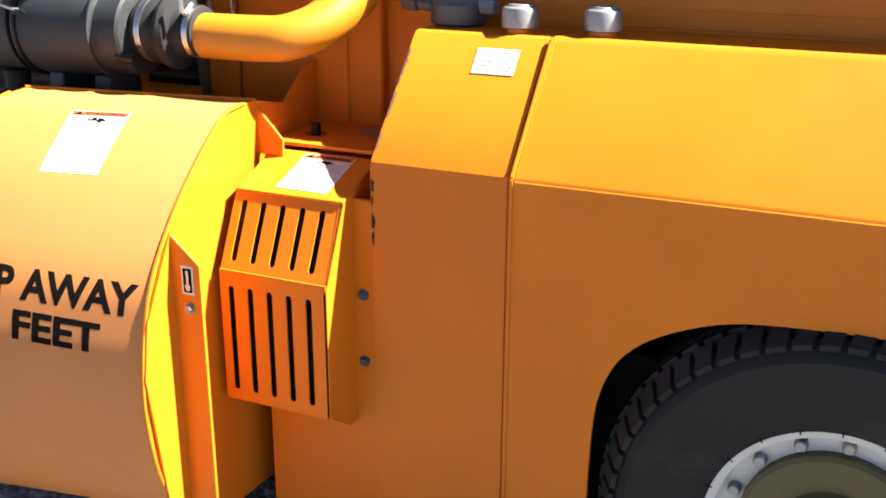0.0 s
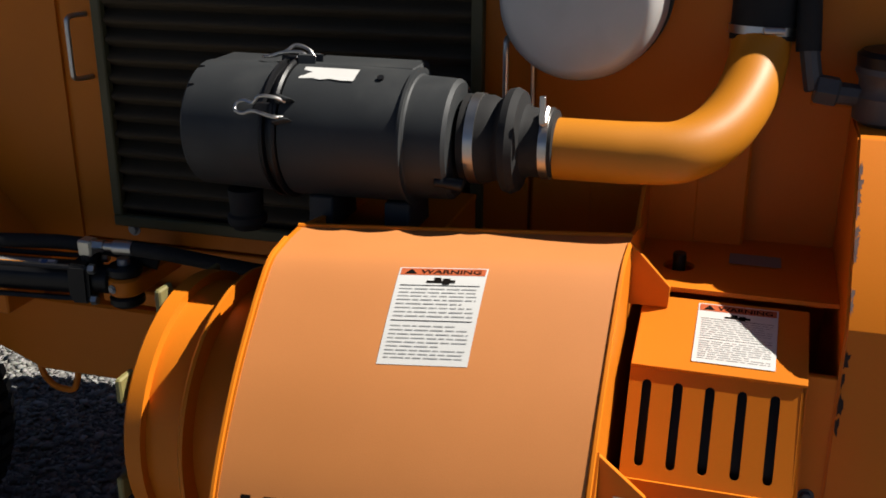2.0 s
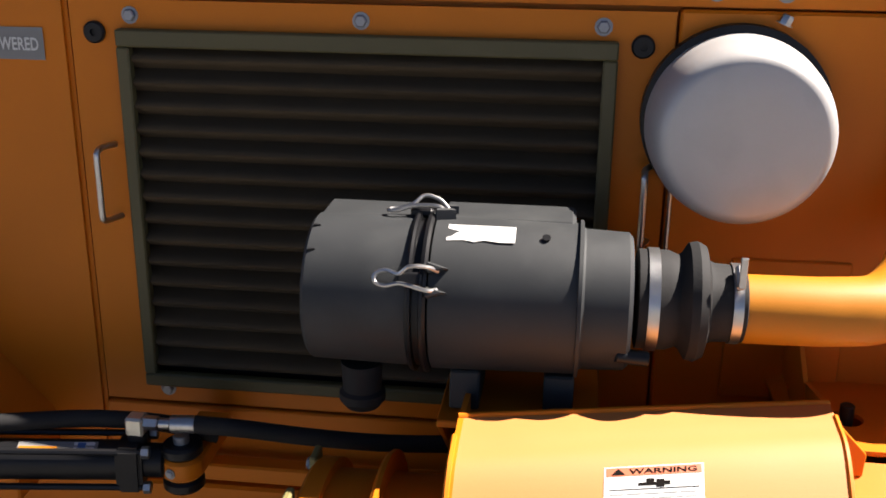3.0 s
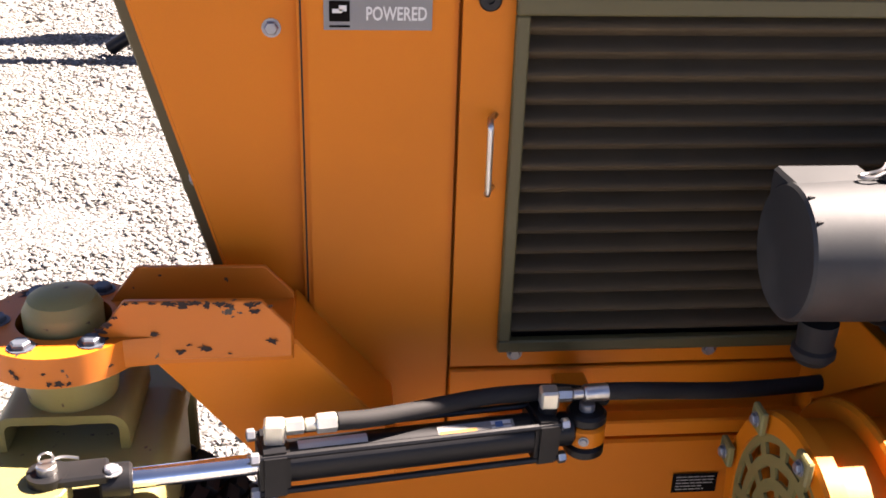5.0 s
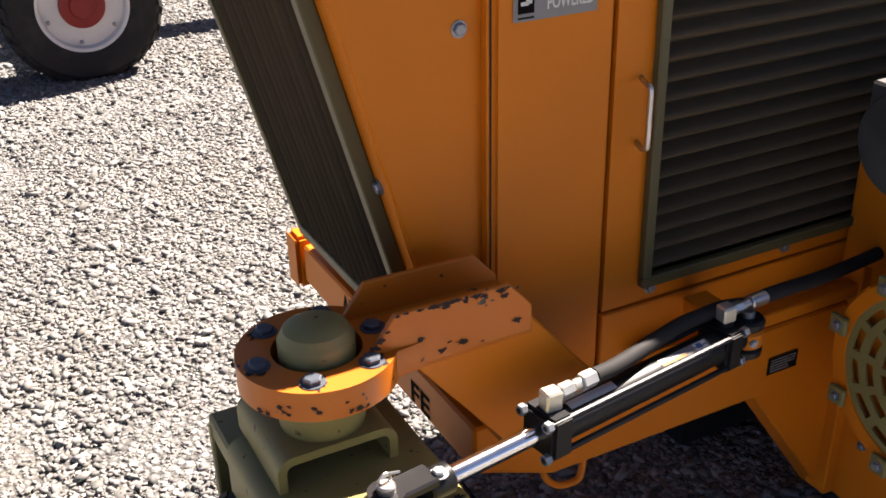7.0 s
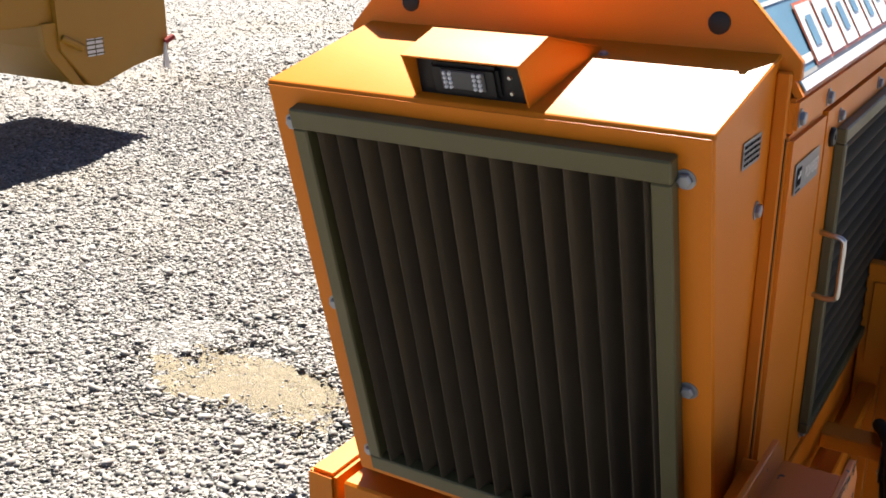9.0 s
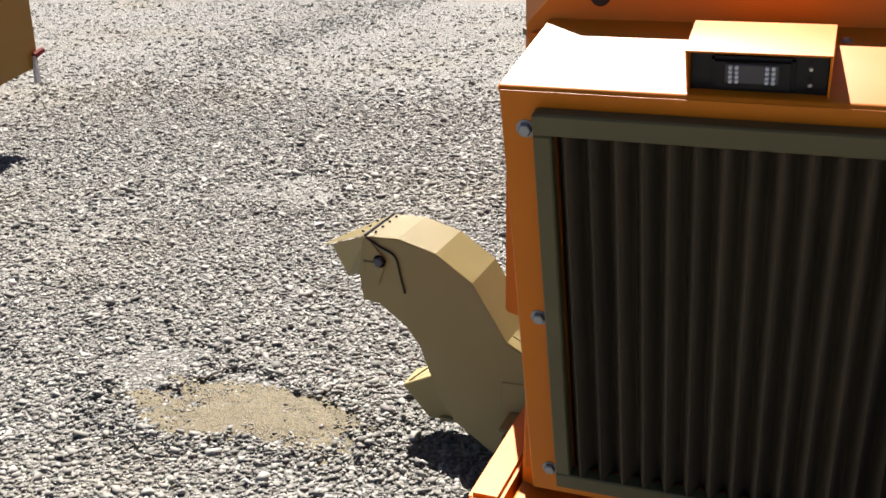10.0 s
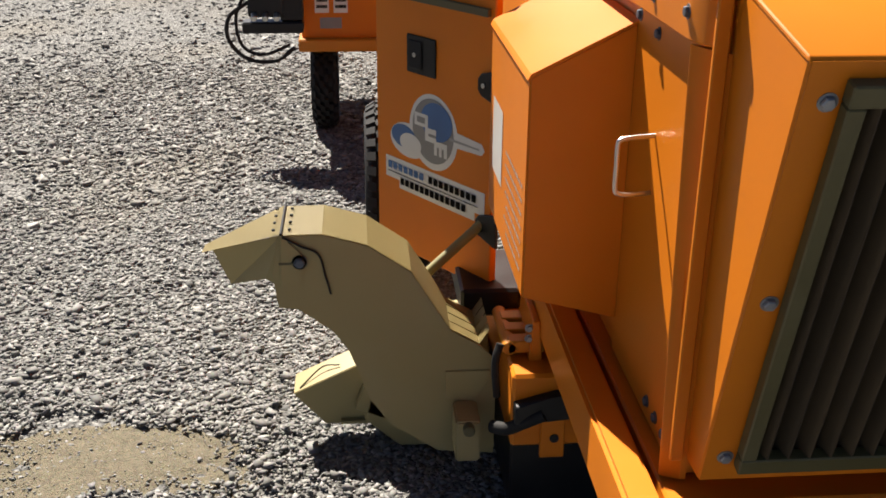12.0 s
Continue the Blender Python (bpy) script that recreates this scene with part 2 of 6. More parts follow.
def lathe(profile, origin, direction, n=40, bm=None):
    """Rings (distance along the axis, radius) turned round an axis, closed at both ends."""
    bm = bm or bmesh.new()
    m = Matrix.Translation(origin) @ frame_of(direction)
    rings = []
    for z, r in profile:
        rings.append([bm.verts.new(m @ Vector((r * math.cos(2 * math.pi * k / n), r * math.sin(2 * math.pi * k / n), z))) for k in range(n)])
    for p, q in zip(rings, rings[1:]):
        for k in range(n):
            bm.faces.new((p[k], p[(k + 1) % n], q[(k + 1) % n], q[k]))
    for p in (rings[0], rings[-1]):
        bm.faces.new(p)
    return bm


def rod(a, b, r, n=16, bm=None, bevel=0.15):
    a, b = Vector(a), Vector(b)
    h = (b - a).length
    c = min(r * bevel, h * 0.3)
    return lathe([(0, r - c), (c, r), (h - c, r), (h, r - c)], a, b - a, n, bm)


def hexbolt(p, direction, r=0.011, h=0.008, bm=None, washer=True):
    """A hex head with a washer under it."""
    bm = bm or bmesh.new()
    p, d = Vector(p), Vector(direction).normalized()
    if washer:
        lathe([(0, r * 1.35), (0.002, r * 1.35)], p, d, 14, bm)
    lathe([(0.002, r), (h * 0.8, r), (h, r * 0.8)], p, d, 6, bm)
    return bm


def spline(points, n=8):
    """A smooth line through points."""
    pts = [Vector(p) for p in points]
    ext = [pts[0] * 2 - pts[1]] + pts + [pts[-1] * 2 - pts[-2]]
    out = []
    for i in range(1, len(ext) - 2):
        p0, p1, p2, p3 = ext[i - 1:i + 3]
        for k in range(n):
            t = k / n
            out.append(0.5 * (2 * p1 + (p2 - p0) * t + (2 * p0 - 5 * p1 + 4 * p2 - p3) * t * t + (3 * p1 - p0 - 3 * p2 + p3) * t ** 3))
    return out + [pts[-1]]


def tube(points, r, n=12, bm=None, smooth_steps=8):
    """A round bar or hose along a smooth line."""
    bm = bm or bmesh.new()
    path = spline(points, smooth_steps) if smooth_steps else [Vector(p) for p in points]
    up = Vector((0.13, 0.21, 0.97))
    rings = []
    for i, p in enumerate(path):
        d = (path[min(i + 1, len(path) - 1)] - path[max(i - 1, 0)]).normalized()
        side = d.cross(up).normalized()
        up = side.cross(d).normalized()
        rings.append([bm.verts.new(p + r * (math.cos(2 * math.pi * k / n) * side + math.sin(2 * math.pi * k / n) * up)) for k in range(n)])
    for p, q in zip(rings, rings[1:]):
        for k in range(n):
            bm.faces.new((p[k], p[(k + 1) % n], q[(k + 1) % n], q[k]))
    bm.faces.new(rings[0])
    bm.faces.new(rings[-1])
    return bm


def sheet(outline, holes, place, thick, bm=None):
    """A flat plate (u, v outline) with holes cut through it; place(u, v, w) gives its points, w from 0 to thick."""
    bm = bm or bmesh.new()
    loops = [outline] + holes
    fill = bmesh.new()
    edges = []
    for loop in loops:
        vs = [fill.verts.new((u, v, 0)) for u, v in loop]
        edges += [fill.edges.new((vs[i], vs[(i + 1) % len(vs)])) for i in range(len(vs))]
    bmesh.ops.triangle_fill(fill, use_beauty=True, use_dissolve=False, edges=edges)
    fill.verts.index_update()
    for w in (0, thick):
        vs = [bm.verts.new(place(v.co.x, v.co.y, w)) for v in fill.verts]
        for f in fill.faces:
            bm.faces.new([vs[v.index] for v in f.verts])
    fill.free()
    for loop in loops:
        a = [bm.verts.new(place(u, v, 0)) for u, v in loop]
        b = [bm.verts.new(place(u, v, thick)) for u, v in loop]
        for i in range(len(loop)):
            j = (i + 1) % len(loop)
            bm.faces.new((a[i], a[j], b[j], b[i]))
    bmesh.ops.remove_doubles(bm, verts=bm.verts[:], dist=0.00005)
    return bm


def slot(u, v0, v1, r, n=6):
    """A slot with round ends standing along v."""
    return [(u + r * math.cos(a), v1 - r + r * math.sin(a)) for a in [math.pi * k / n for k in range(n + 1)]] + \
           [(u + r * math.cos(a), v0 + r + r * math.sin(a)) for a in [math.pi + math.pi * k / n for k in range(n + 1)]]


def lettering(name, text, size, place, mat, parent, label="", cuts=0, weight=0.02):
    """Words as a thin mesh; place(u, v) lays the flat letters on a surface. u runs along the words from 0."""
    cu = bpy.data.curves.new(name, "FONT")
    cu.body, cu.size, cu.resolution_u, cu.offset = text, size, 3, size * weight
    tmp = new(name, cu)
    dg = bpy.context.evaluated_depsgraph_get()
    me = bpy.data.meshes.new_from_object(tmp.evaluated_get(dg))
    bpy.data.objects.remove(tmp)
    bpy.data.curves.remove(cu)
    width = max(v.co.x for v in me.vertices)
    if cuts:
        bm = bmesh.new()
        bm.from_mesh(me)
        for k in range(1, cuts):
            bmesh.ops.bisect_plane(bm, geom=bm.verts[:] + bm.edges[:] + bm.faces[:], plane_co=(0, size * 0.75 * k / cuts, 0), plane_no=(0, 1, 0))
        bm.to_mesh(me)
        bm.free()
    for v in me.vertices:
        v.co = place(v.co.x / width, v.co.y)
    me.name = name
    me.materials.clear()
    me.materials.append(mat)
    ob = new(name, me)
    ob.parent = parent
    return tagged(ob, label) if label else ob


def bars(name, rects, place, mat, parent, label=""):
    """Flat marks in u, v on a surface."""
    bm = bmesh.new()
    for u0, v0, u1, v1 in rects:
        vs = [bm.verts.new(place(u, v)) for u, v in ((u0, v0), (u1, v0), (u1, v1), (u0, v1))]
        bm.faces.new(vs)
    return part(name, bm, mat, parent, label, smooth=False)


def thing(name, at, label, category, group="", kind=""):
    """An empty at a thing's base."""
    ob = new(name)
    ob.empty_display_size = 0.1
    tagged(ob, label, category, group, kind)
    return ob


def text_rows(u0, u1, v0, v1, rows, seed, fill=0.5):
    """Rows of unreadable small print as bars."""
    rnd = random.Random(seed)
    out = []
    step = (v1 - v0) / rows
    for i in range(rows):
        v = v1 - (i + 0.5) * step
        u = u0
        end = u1 if rnd.random() < 0.75 else u0 + (u1 - u0) * rnd.uniform(0.4, 0.9)
        while u < end - 0.01 * (u1 - u0):
            w = min(rnd.uniform(0.06, 0.2) * (u1 - u0), end - u)
            out.append((u, v - step * fill / 2, u + w, v + step * fill / 2))
            u += w + 0.025 * (u1 - u0)
    return out


# ---- ground ----
bm = bmesh.new()
bmesh.ops.create_grid(bm, x_segments=2, y_segments=2, size=150)
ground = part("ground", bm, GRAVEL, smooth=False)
tagged(ground, "pale grey crushed gravel yard lit by strong sun", "ground", kind="structure")


def dirt_patch(cx, cy, rx, ry, seed):
    """A low uneven mound whose edge runs out raggedly into the gravel."""
    bm = bmesh.new()
    n = 70
    grid = []
    for j in range(n + 1):
        row = []
        for i in range(n + 1):
            u, v = 2.6 * (i / n - 0.5), 2.6 * (j / n - 0.5)
            p = Vector((cx + rx * u, cy + ry * v, seed * 3.1))
            h = 0.007 * (1 - u * u - v * v) + 0.008 * noise.noise(p * 5) + 0.007 * noise.noise(p * 17) + 0.006 * noise.noise(p * 47)
            row.append(bm.verts.new((p.x, p.y, max(-0.01, min(0.008 + 0.15 * h, h)))))
        grid.append(row)
    for a, b in zip(grid, grid[1:]):
        for i in range(n):
            q = (a[i], a[i + 1], b[i + 1], b[i])
            if max(w.co.z for w in q) > -0.008:
                bm.faces.new(q)
    for v in [v for v in bm.verts if not v.link_faces]:
        bm.verts.remove(v)
    ob = part("dirt_patch", bm, DIRT)
    return tagged(ob, "bare patch of sandy brown packed dirt in gravel", "dirt", kind="structure")


# centre, half widths, and how far the stones are thinned, shrunk and banked up round the edge
PATCHES = (
    (0.88, 2.45, 0.25, 0.50, 0.45, 0.46, 0.018), (3.72, 3.85, 0.36, 0.45, 0.40, 0.70, 0.004), (1.12, 3.05, 0.22, 0.22, 0.45, 0.5, 0.004),
    (-1.62, 2.68, 0.42, 0.26, 0.48, 0.55, 0.003), (-1.30, 3.75, 0.50, 0.30, 0.45, 0.60, 0.003), (-1.40, 1.38, 0.22, 0.30, 0.45, 0.60, 0.003), (-0.80, 1.22, 0.25, 0.20, 0.40, 0.60, 0.003),
)
dirt_patch(*PATCHES[0][:4], 1)


def scatter_stones():
    """Crushed stones over the stretch of yard beside and behind the machine."""
    rng = np.random.default_rng(4)
    ico = np.array([(x, y, z) for x in (-1, 1) for y in (-1, 1) for z in (-1, 1)], float) / 3 ** 0.5
    tri = np.array([(0, 1, 3), (0, 3, 2), (4, 6, 7), (4, 7, 5), (0, 4, 5), (0, 5, 1), (2, 3, 7), (2, 7, 6), (0, 2, 6), (0, 6, 4), (1, 5, 7), (1, 7, 3)])
    xy = []
    for x0, x1, y0, y1, density in ((-2.6, 3.6, -0.3, 4.4, 5000), (-2.6, 6.5, 4.4, 7.2, 2300), (3.6, 6.5, 0.6, 4.4, 2600), (-3.0, 15.0, 7.2, 20.0, 190), (6.5, 14.0, 0.0, 7.2, 300)):
        n = int((x1 - x0) * (y1 - y0) * density)
        fade = 2.0 if density < 400 else 1.0
        u, v = rng.uniform(0, 1, n) ** (fade if y1 < 8 else 1.0), rng.uniform(0, 1, n) ** (fade if y1 > 8 else 1.0)
        soft = 0.0 if density > 4000 else 0.35
        xy.append(np.stack([x0 + (x1 - x0) * u + rng.normal(0, 1, n) * soft, y0 + (y1 - y0) * v + rng.normal(0, 1, n) * soft], 1))
    far = np.concatenate([np.full(len(q), 1.0 + 0.22 * max(0, k - 0) * (k > 0) * (1 if k < 3 else 1.9)) for k, q in enumerate(xy)])
    xy = np.concatenate(xy)
    keep = np.ones(len(xy), bool)
    bank = np.zeros(len(xy))
    crumbs = np.ones(len(xy))
    for k, (cx, cy, rx, ry, thin, crumb, rim) in enumerate(PATCHES):
        u, v = (xy[:, 0] - cx) / rx, (xy[:, 1] - cy) / ry
        a = np.arctan2(v, u)
        d = np.hypot(u, v) / (1 + 0.16 * np.sin(3 * a + 1 + k) + 0.12 * np.sin(5 * a + 2 * k) + 0.08 * np.sin(9 * a))
        d = d + rng.normal(0, 0.06, len(xy))
        inside = d < 1.0
        keep &= ~(inside & (rng.random(len(xy)) < thin))
        crumbs[inside] = crumb
        if k == 0:
            bank[d < 1.0] = 0.0055
        bank = np.maximum(bank, np.where((d > 1.0) & (d < 1.7), rim * (1.7 - d) / 0.7, 0))
    wave = np.sin(xy[:, 0] * 1.3 + 1.1 * np.sin(xy[:, 1] * 0.9)) * np.sin(xy[:, 1] * 1.1 + 0.7 * xy[:, 0])
    keep &= rng.random(len(xy)) < 0.93 - 0.22 * (wave > 0.55)
    xy, far = xy[keep], far[keep]
    n = len(xy)
    bank, crumbs = bank[keep], crumbs[keep]
    size = np.clip(rng.lognormal(math.log(0.0096), 0.40, n), 0.0045, 0.028) * np.minimum(far, 1.6) * crumbs
    co = ico[None] * rng.uniform(0.4, 1.4, (n, 8, 1))
    stretch = np.stack([rng.uniform(0.95, 1.75, n), rng.uniform(0.65, 1.15, n), rng.uniform(0.34, 0.68, n)], 1)
    co *= stretch[:, None]
    a, b = rng.uniform(0, 2 * math.pi, n), rng.normal(0, 0.34, n)
    ca, sa, cb, sb = np.cos(a), np.sin(a), np.cos(b), np.sin(b)
    x, z = co[..., 0] * cb[:, None] - co[..., 2] * sb[:, None], co[..., 0] * sb[:, None] + co[..., 2] * cb[:, None]
    y = co[..., 1]
    co = np.stack([x * ca[:, None] - y * sa[:, None], x * sa[:, None] + y * ca[:, None], z], 2) * size[:, None, None]
    co[..., 0] += xy[:, 0, None]
    co[..., 1] += xy[:, 1, None]
    co[..., 2] += (size * rng.uniform(-0.06, 0.32, n) + bank)[:, None]
    verts = co.reshape(-1, 3)
    faces = (tri[None] + 8 * np.arange(n)[:, None, None]).reshape(-1)
    me = bpy.data.meshes.new("gravel")
    me.vertices.add(len(verts))
    me.vertices.foreach_set("co", verts.astype(np.float32).ravel())
    me.loops.add(len(faces))
    me.loops.foreach_set("vertex_index", faces.astype(np.int32))
    me.polygons.add(len(faces) // 3)
    me.polygons.foreach_set("loop_start", np.arange(0, len(faces), 3, dtype=np.int32))
    me.polygons.foreach_set("loop_total", np.full(len(faces) // 3, 3, np.int32))
    me.update(calc_edges=True)
    me.materials.append(STONES)
    return tagged(new("gravel", me), "loose crushed grey and tan gravel stones", "gravel", kind="stuff")


scatter_stones()

# ---- sweeper: frame and hood ----
sweeper = thing("orchard_sweeper", (0, 0, 0), "orange self-propelled orchard sweeper with olive air screens on gravel", "sweeper")

base = part("base_frame", prism([(-0.466, 0.742), (-0.466, 0.63), (-0.27, 0.553), (2.7, 0.553), (2.7, 0.742)], "y", -0.05, 0.905, 0.006), ORANGE, sweeper)
# square rail along the far side with a capped end, a dark gap between it and the hood
rail = part("far_side_rail", box((-0.478, 0.921, 0.600), (1.6, 0.998, 0.756), 0.010, seg=2), ORANGE, base)
part("rail_cap", box((-0.4815, 0.925, 0.606), (-0.4785, 0.993, 0.750), 0.001), ORANGE, rail)
part("rail_foot", box((-0.40, 0.90, 0.56), (1.6, 0.93, 0.62), 0.0), BLACK, base)
lettering("lettering", "AWAY", 0.080, lambda u, v: (-0.4669, 0.632 - 0.205 * u, 0.672 + v), INK, base, "bold black warning word stencilled on the frame", 0, 0.03)
lettering("lettering", "FE", 0.076, lambda u, v: (-0.4669, 0.245 - 0.098 * u, 0.642 + v), INK, base, "black stencilled letters, the rest worn off", 0, 0.03)
# folded floor pan edges and lower strip under the door
part("sill", box((-0.13, -0.004, 0.75), (1.20, 0.012, 0.885), 0.003), ORANGE, base)
part("sill_rail", box((-0.06, -0.07, 0.765), (2.0, -0.03, 0.80), 0.004), ORANGE, base)
# data plate and towing loop on the side of the frame
DP = lambda u, v: (0.325 + 0.093 * u, -0.0535, 0.612 + 0.047 * v)
bars("data_plate", [(0, 0, 1, 1)], DP, INK, base, "black data plate with unreadable small print")
bars("data_print", text_rows(0.08, 0.92, 0.1, 0.9, 5, 3, 0.35), lambda u, v: (0.325 + 0.093 * u, -0.0545, 0.612 + 0.047 * v), GREY_INK, base)
part("towing_loop", tube([(-0.29, -0.03, 0.57), (-0.28, -0.035, 0.535), (-0.25, -0.04, 0.508), (-0.2, -0.04, 0.503), (-0.185, -0.035, 0.53), (-0.18, -0.03, 0.57)], 0.008, 10), ORANGE, base)
# sloping skirt that carries the fan
part("fan_skirt", prism([(0.30, 0.56), (0.62, 0.12), (0.95, 0.12), (0.95, 0.56)], "y", -0.04, 0.05, 0.004), ORANGE, base)
# added block, stops sunlight from the far side reaching the ground beneath
part("belly_pan", box((0.60, 0.35, 0.16), (2.0, 0.62, 0.55), 0.01), BLACK, base, "added black block that keeps light from under the machine")
for x in (0.7, 2.0):
    part("cross_member", box((x, 0.05, 0.42), (x + 0.1, 0.95, 0.56), 0.006), ORANGE, base)

shell = part("hood", prism([(0.035, 0.748), (0.035, 1.74), (0.105, 1.872), (0.80, 1.872), (0.862, 1.74), (0.862, 0.748)], "x", -0.372, 3.1, 0.004), ORANGE, sweeper)
# front ridge with two plugged lifting holes
ridge = part("ridge_panel", prism([(0.0, 1.745), (0.0, 1.775), (0.10, 1.88), (0.805, 1.88), (0.9, 1.775), (0.9, 1.745)], "x", -0.384, -0.366, 0.002), ORANGE, shell)
for y in (0.756, 0.142):
    part("hole_plug", lathe([(0, 0.019), (0.003, 0.019), (0.004, 0.016)], (-0.384, y, 1.829), (-1, 0, 0), 24), BLACK, ridge, "black hole plug")
part("top_edge", box((-0.386, 0.1, 1.874), (1.0, 0.112, 1.89), 0.003), ORANGE, shell)
part("top_seal", box((-0.345, 0.13, 1.868), (-0.325, 0.78, 1.886), 0.002), BLACK, shell, "black rubber seal on the hood top")
# sloped shoulder with the model decal
shoulder = part("shoulder_panel", prism([(-0.006, 1.719), (0.098, 1.876), (0.107, 1.868), (0.004, 1.711)], "x", -0.38, 3.1, 0.0), ORANGE, shell)
SH = lambda off: (lambda u, v: (u, -0.006 + 0.104 * v - 0.834 * off, 1.719 + 0.157 * v + 0.552 * off))
bars("decal_field", [(-0.365, 0.03, 1.2, 0.98)], SH(0.002), DECAL_BLUE, shoulder, "blue and white model decal")
bars("decal_stripe", [(-0.36, 0.03, 1.2, 0.13), (-0.36, 0.24, -0.2, 0.32), (-0.36, 0.86, 1.2, 0.90)], SH(0.0035), LABEL, shoulder)
bars("decal_stripe", [(-0.36, 0.14, 1.2, 0.18)], SH(0.0035), GREY_INK, shoulder)
for i in range(7):
    u = -0.235 + i * 0.123
    lean = lambda off, k=u: (lambda a, v: SH(off)(k + a + 0.05 * v, v))
    bars("decal_outline", [(-0.006, 0.17, 0.112, 0.80)], lean(0.005), LABEL_RED, shoulder)
    bars("decal_shape", [(0.0, 0.20, 0.106, 0.77)], lean(0.0065), LABEL, shoulder)
    bars("decal_counter", [(0.032, 0.34 + 0.12 * (i % 2), 0.074, 0.64)], lean(0.008), DECAL_BLUE, shoulder)
for i in range(4):
    bars("decal_shape", [(0.70 + 0.075 * i, 0.24, 0.755 + 0.075 * i, 0.62)], SH(0.0055), LABEL_RED, shoulder)

# side panels on the near flank, with open joints between them
part("corner_panel", box((-0.392, 0.0, 0.75), (-0.134, 0.05, 1.652), 0.008, seg=2), ORANGE, shell)
part("panel_seal", box((-0.3955, 0.010, 0.76), (-0.3925, 0.035, 1.65), 0.0), BLACK, shell, "black seal in the open panel joint")
part("upper_rail", box((-0.392, -0.003, 1.657), (1.35, 0.04, 1.716), 0.006, seg=2), ORANGE, shell)
part("rear_panel", box((0.902, 0.0, 0.75), (1.31, 0.04, 1.652), 0.005), ORANGE, shell)
part("back_panel", box((1.315, 0.04, 0.75), (3.1, 0.06, 1.74), 0.004), ORANGE, shell)
part("panel_joint", box((1.40, 0.033, 1.285), (3.0, 0.0415, 1.33), 0.003), ORANGE, shell)
# no hole is cut: a black slab paints the opening's shade
part("grab_opening", box((1.56, 0.03, 1.40), (2.30, 0.0385, 1.60), 0.003, seg=2), BLACK, shell, "black slab standing in for a shaded opening in the upper flank")
part("service_hatch", box((1.02, -0.006, 0.98), (1.22, 0.002, 1.24), 0.003), ORANGE, shell)
for x in (-0.372, -0.164, 0.955, 1.062):
    part("bolt", hexbolt((x, -0.003, 1.682), (0, -1, 0), 0.012, 0.010), BOLT, shell)

PQ = lambda off: (lambda u, v: (-0.356 + 0.177 * u, -off, 1.541 + 0.056 * v))
plaque = bars("plaque", [(0, 0, 1, 1)], PQ(0.0025), LABEL_GREY, shell, "grey metal plaque with black emblem and pale lettering")
bars("emblem", [(0.05, 0.25, 0.24, 0.85), (0.05, 0.08, 0.24, 0.14)], PQ(0.0035), INK, plaque)
bars("emblem_mark", [(0.08, 0.5, 0.17, 0.62), (0.14, 0.55, 0.21, 0.72)], PQ(0.0045), LABEL, plaque)
lettering("plaque_lettering", "POWERED", 0.031, lambda u, v: (-0.288 + 0.10 * u, -0.0045, 1.558 + v), LABEL, plaque)


def pull_handle(x, y, z0, z1, out, parent):
    """A bent wire pull handle standing off a panel."""
    bm = tube([(x + 0.012, y, z0), (x, y + out * 0.55, z0), (x - 0.002, y + out * 0.9, z0 + 0.004), (x - 0.002, y + out, z0 + 0.016), (x - 0.002, y + out, (z0 + z1) / 2), (x - 0.002, y + out, z1 - 0.016), (x - 0.002, y + out * 0.9, z1 - 0.004), (x, y + out * 0.55, z1), (x + 0.012, y, z1)], 0.0055, 10)
    return part("handle", bm, STEEL, parent, "bright bent steel pull handle")


def knob(x, y, z, d, parent):
    k = part("latch_knob", lathe([(0, 0.019), (0.006, 0.019), (0.009, 0.016), (0.009, 0.006), (0.004, 0.006)], (x, y, z), (0, d, 0), 24), BLACK, parent, "round black quarter-turn latch")
    return k


# side door with its pleated screen
door = part("side_door", sheet([(-0.128, 0.892), (0.896, 0.892), (0.896, 1.648), (-0.128, 1.648)], [[(-0.032, 0.944), (0.796, 0.944), (0.796, 1.582), (-0.032, 1.582)]], lambda u, v, w: (u, w, v), 0.014), ORANGE, sweeper)
bm = bmesh.new()
for a, b in (((-0.041, 0.932), (0.807, 0.957)), ((-0.041, 1.570), (0.807, 1.600)), ((-0.041, 0.957), (-0.018, 1.570)), ((0.783, 0.957), (0.807, 1.570))):
    box((a[0], -0.022, a[1]), (b[0], 0.0, b[1]), 0.003, bm)
side_frame = part("screen_frame", bm, OLIVE, door, "olive painted screen frame")
part("screen_backing", box((-0.040, 0.020, 0.925), (0.804, 0.028, 1.59), 0.0), BLACK, door)


def pleat_mesh(name, length, pitch, depth, mat, parent, power=2.0):
    """One rounded fold of a pleated screen along x."""
    bm = bmesh.new()
    prof = []
    for k in range(13):
        a = k / 12
        prof.append((-depth * math.sin(math.pi * a) ** power, (a - 0.5) * pitch))
    prev = None
    for y, z in prof:
        row = [bm.verts.new((x, y, z)) for x in (0, length)]
        if prev:
            bm.faces.new((prev[0], prev[1], row[1], row[0]))
        prev = row
    return part(name, bm, mat, parent)


pitch = 0.613 / 15
first = pleat_mesh("pleat", 0.814, pitch, 0.032, SCREEN, side_frame, 1.3)
first.location = (-0.025, 0.018, 0.957 + pitch / 2)
for i in range(1, 15):
    again(first, Matrix.Translation((-0.025, 0.018, 0.957 + pitch * (i + 0.5))))
for x, z in ((-0.019, 1.622), (0.382, 1.622), (0.781, 1.622), (-0.005, 0.919), (0.38, 0.919), (0.77, 0.919)):
    part("bolt", hexbolt((x, 0.0, z), (0, -1, 0), 0.011, 0.010), BOLT, door)
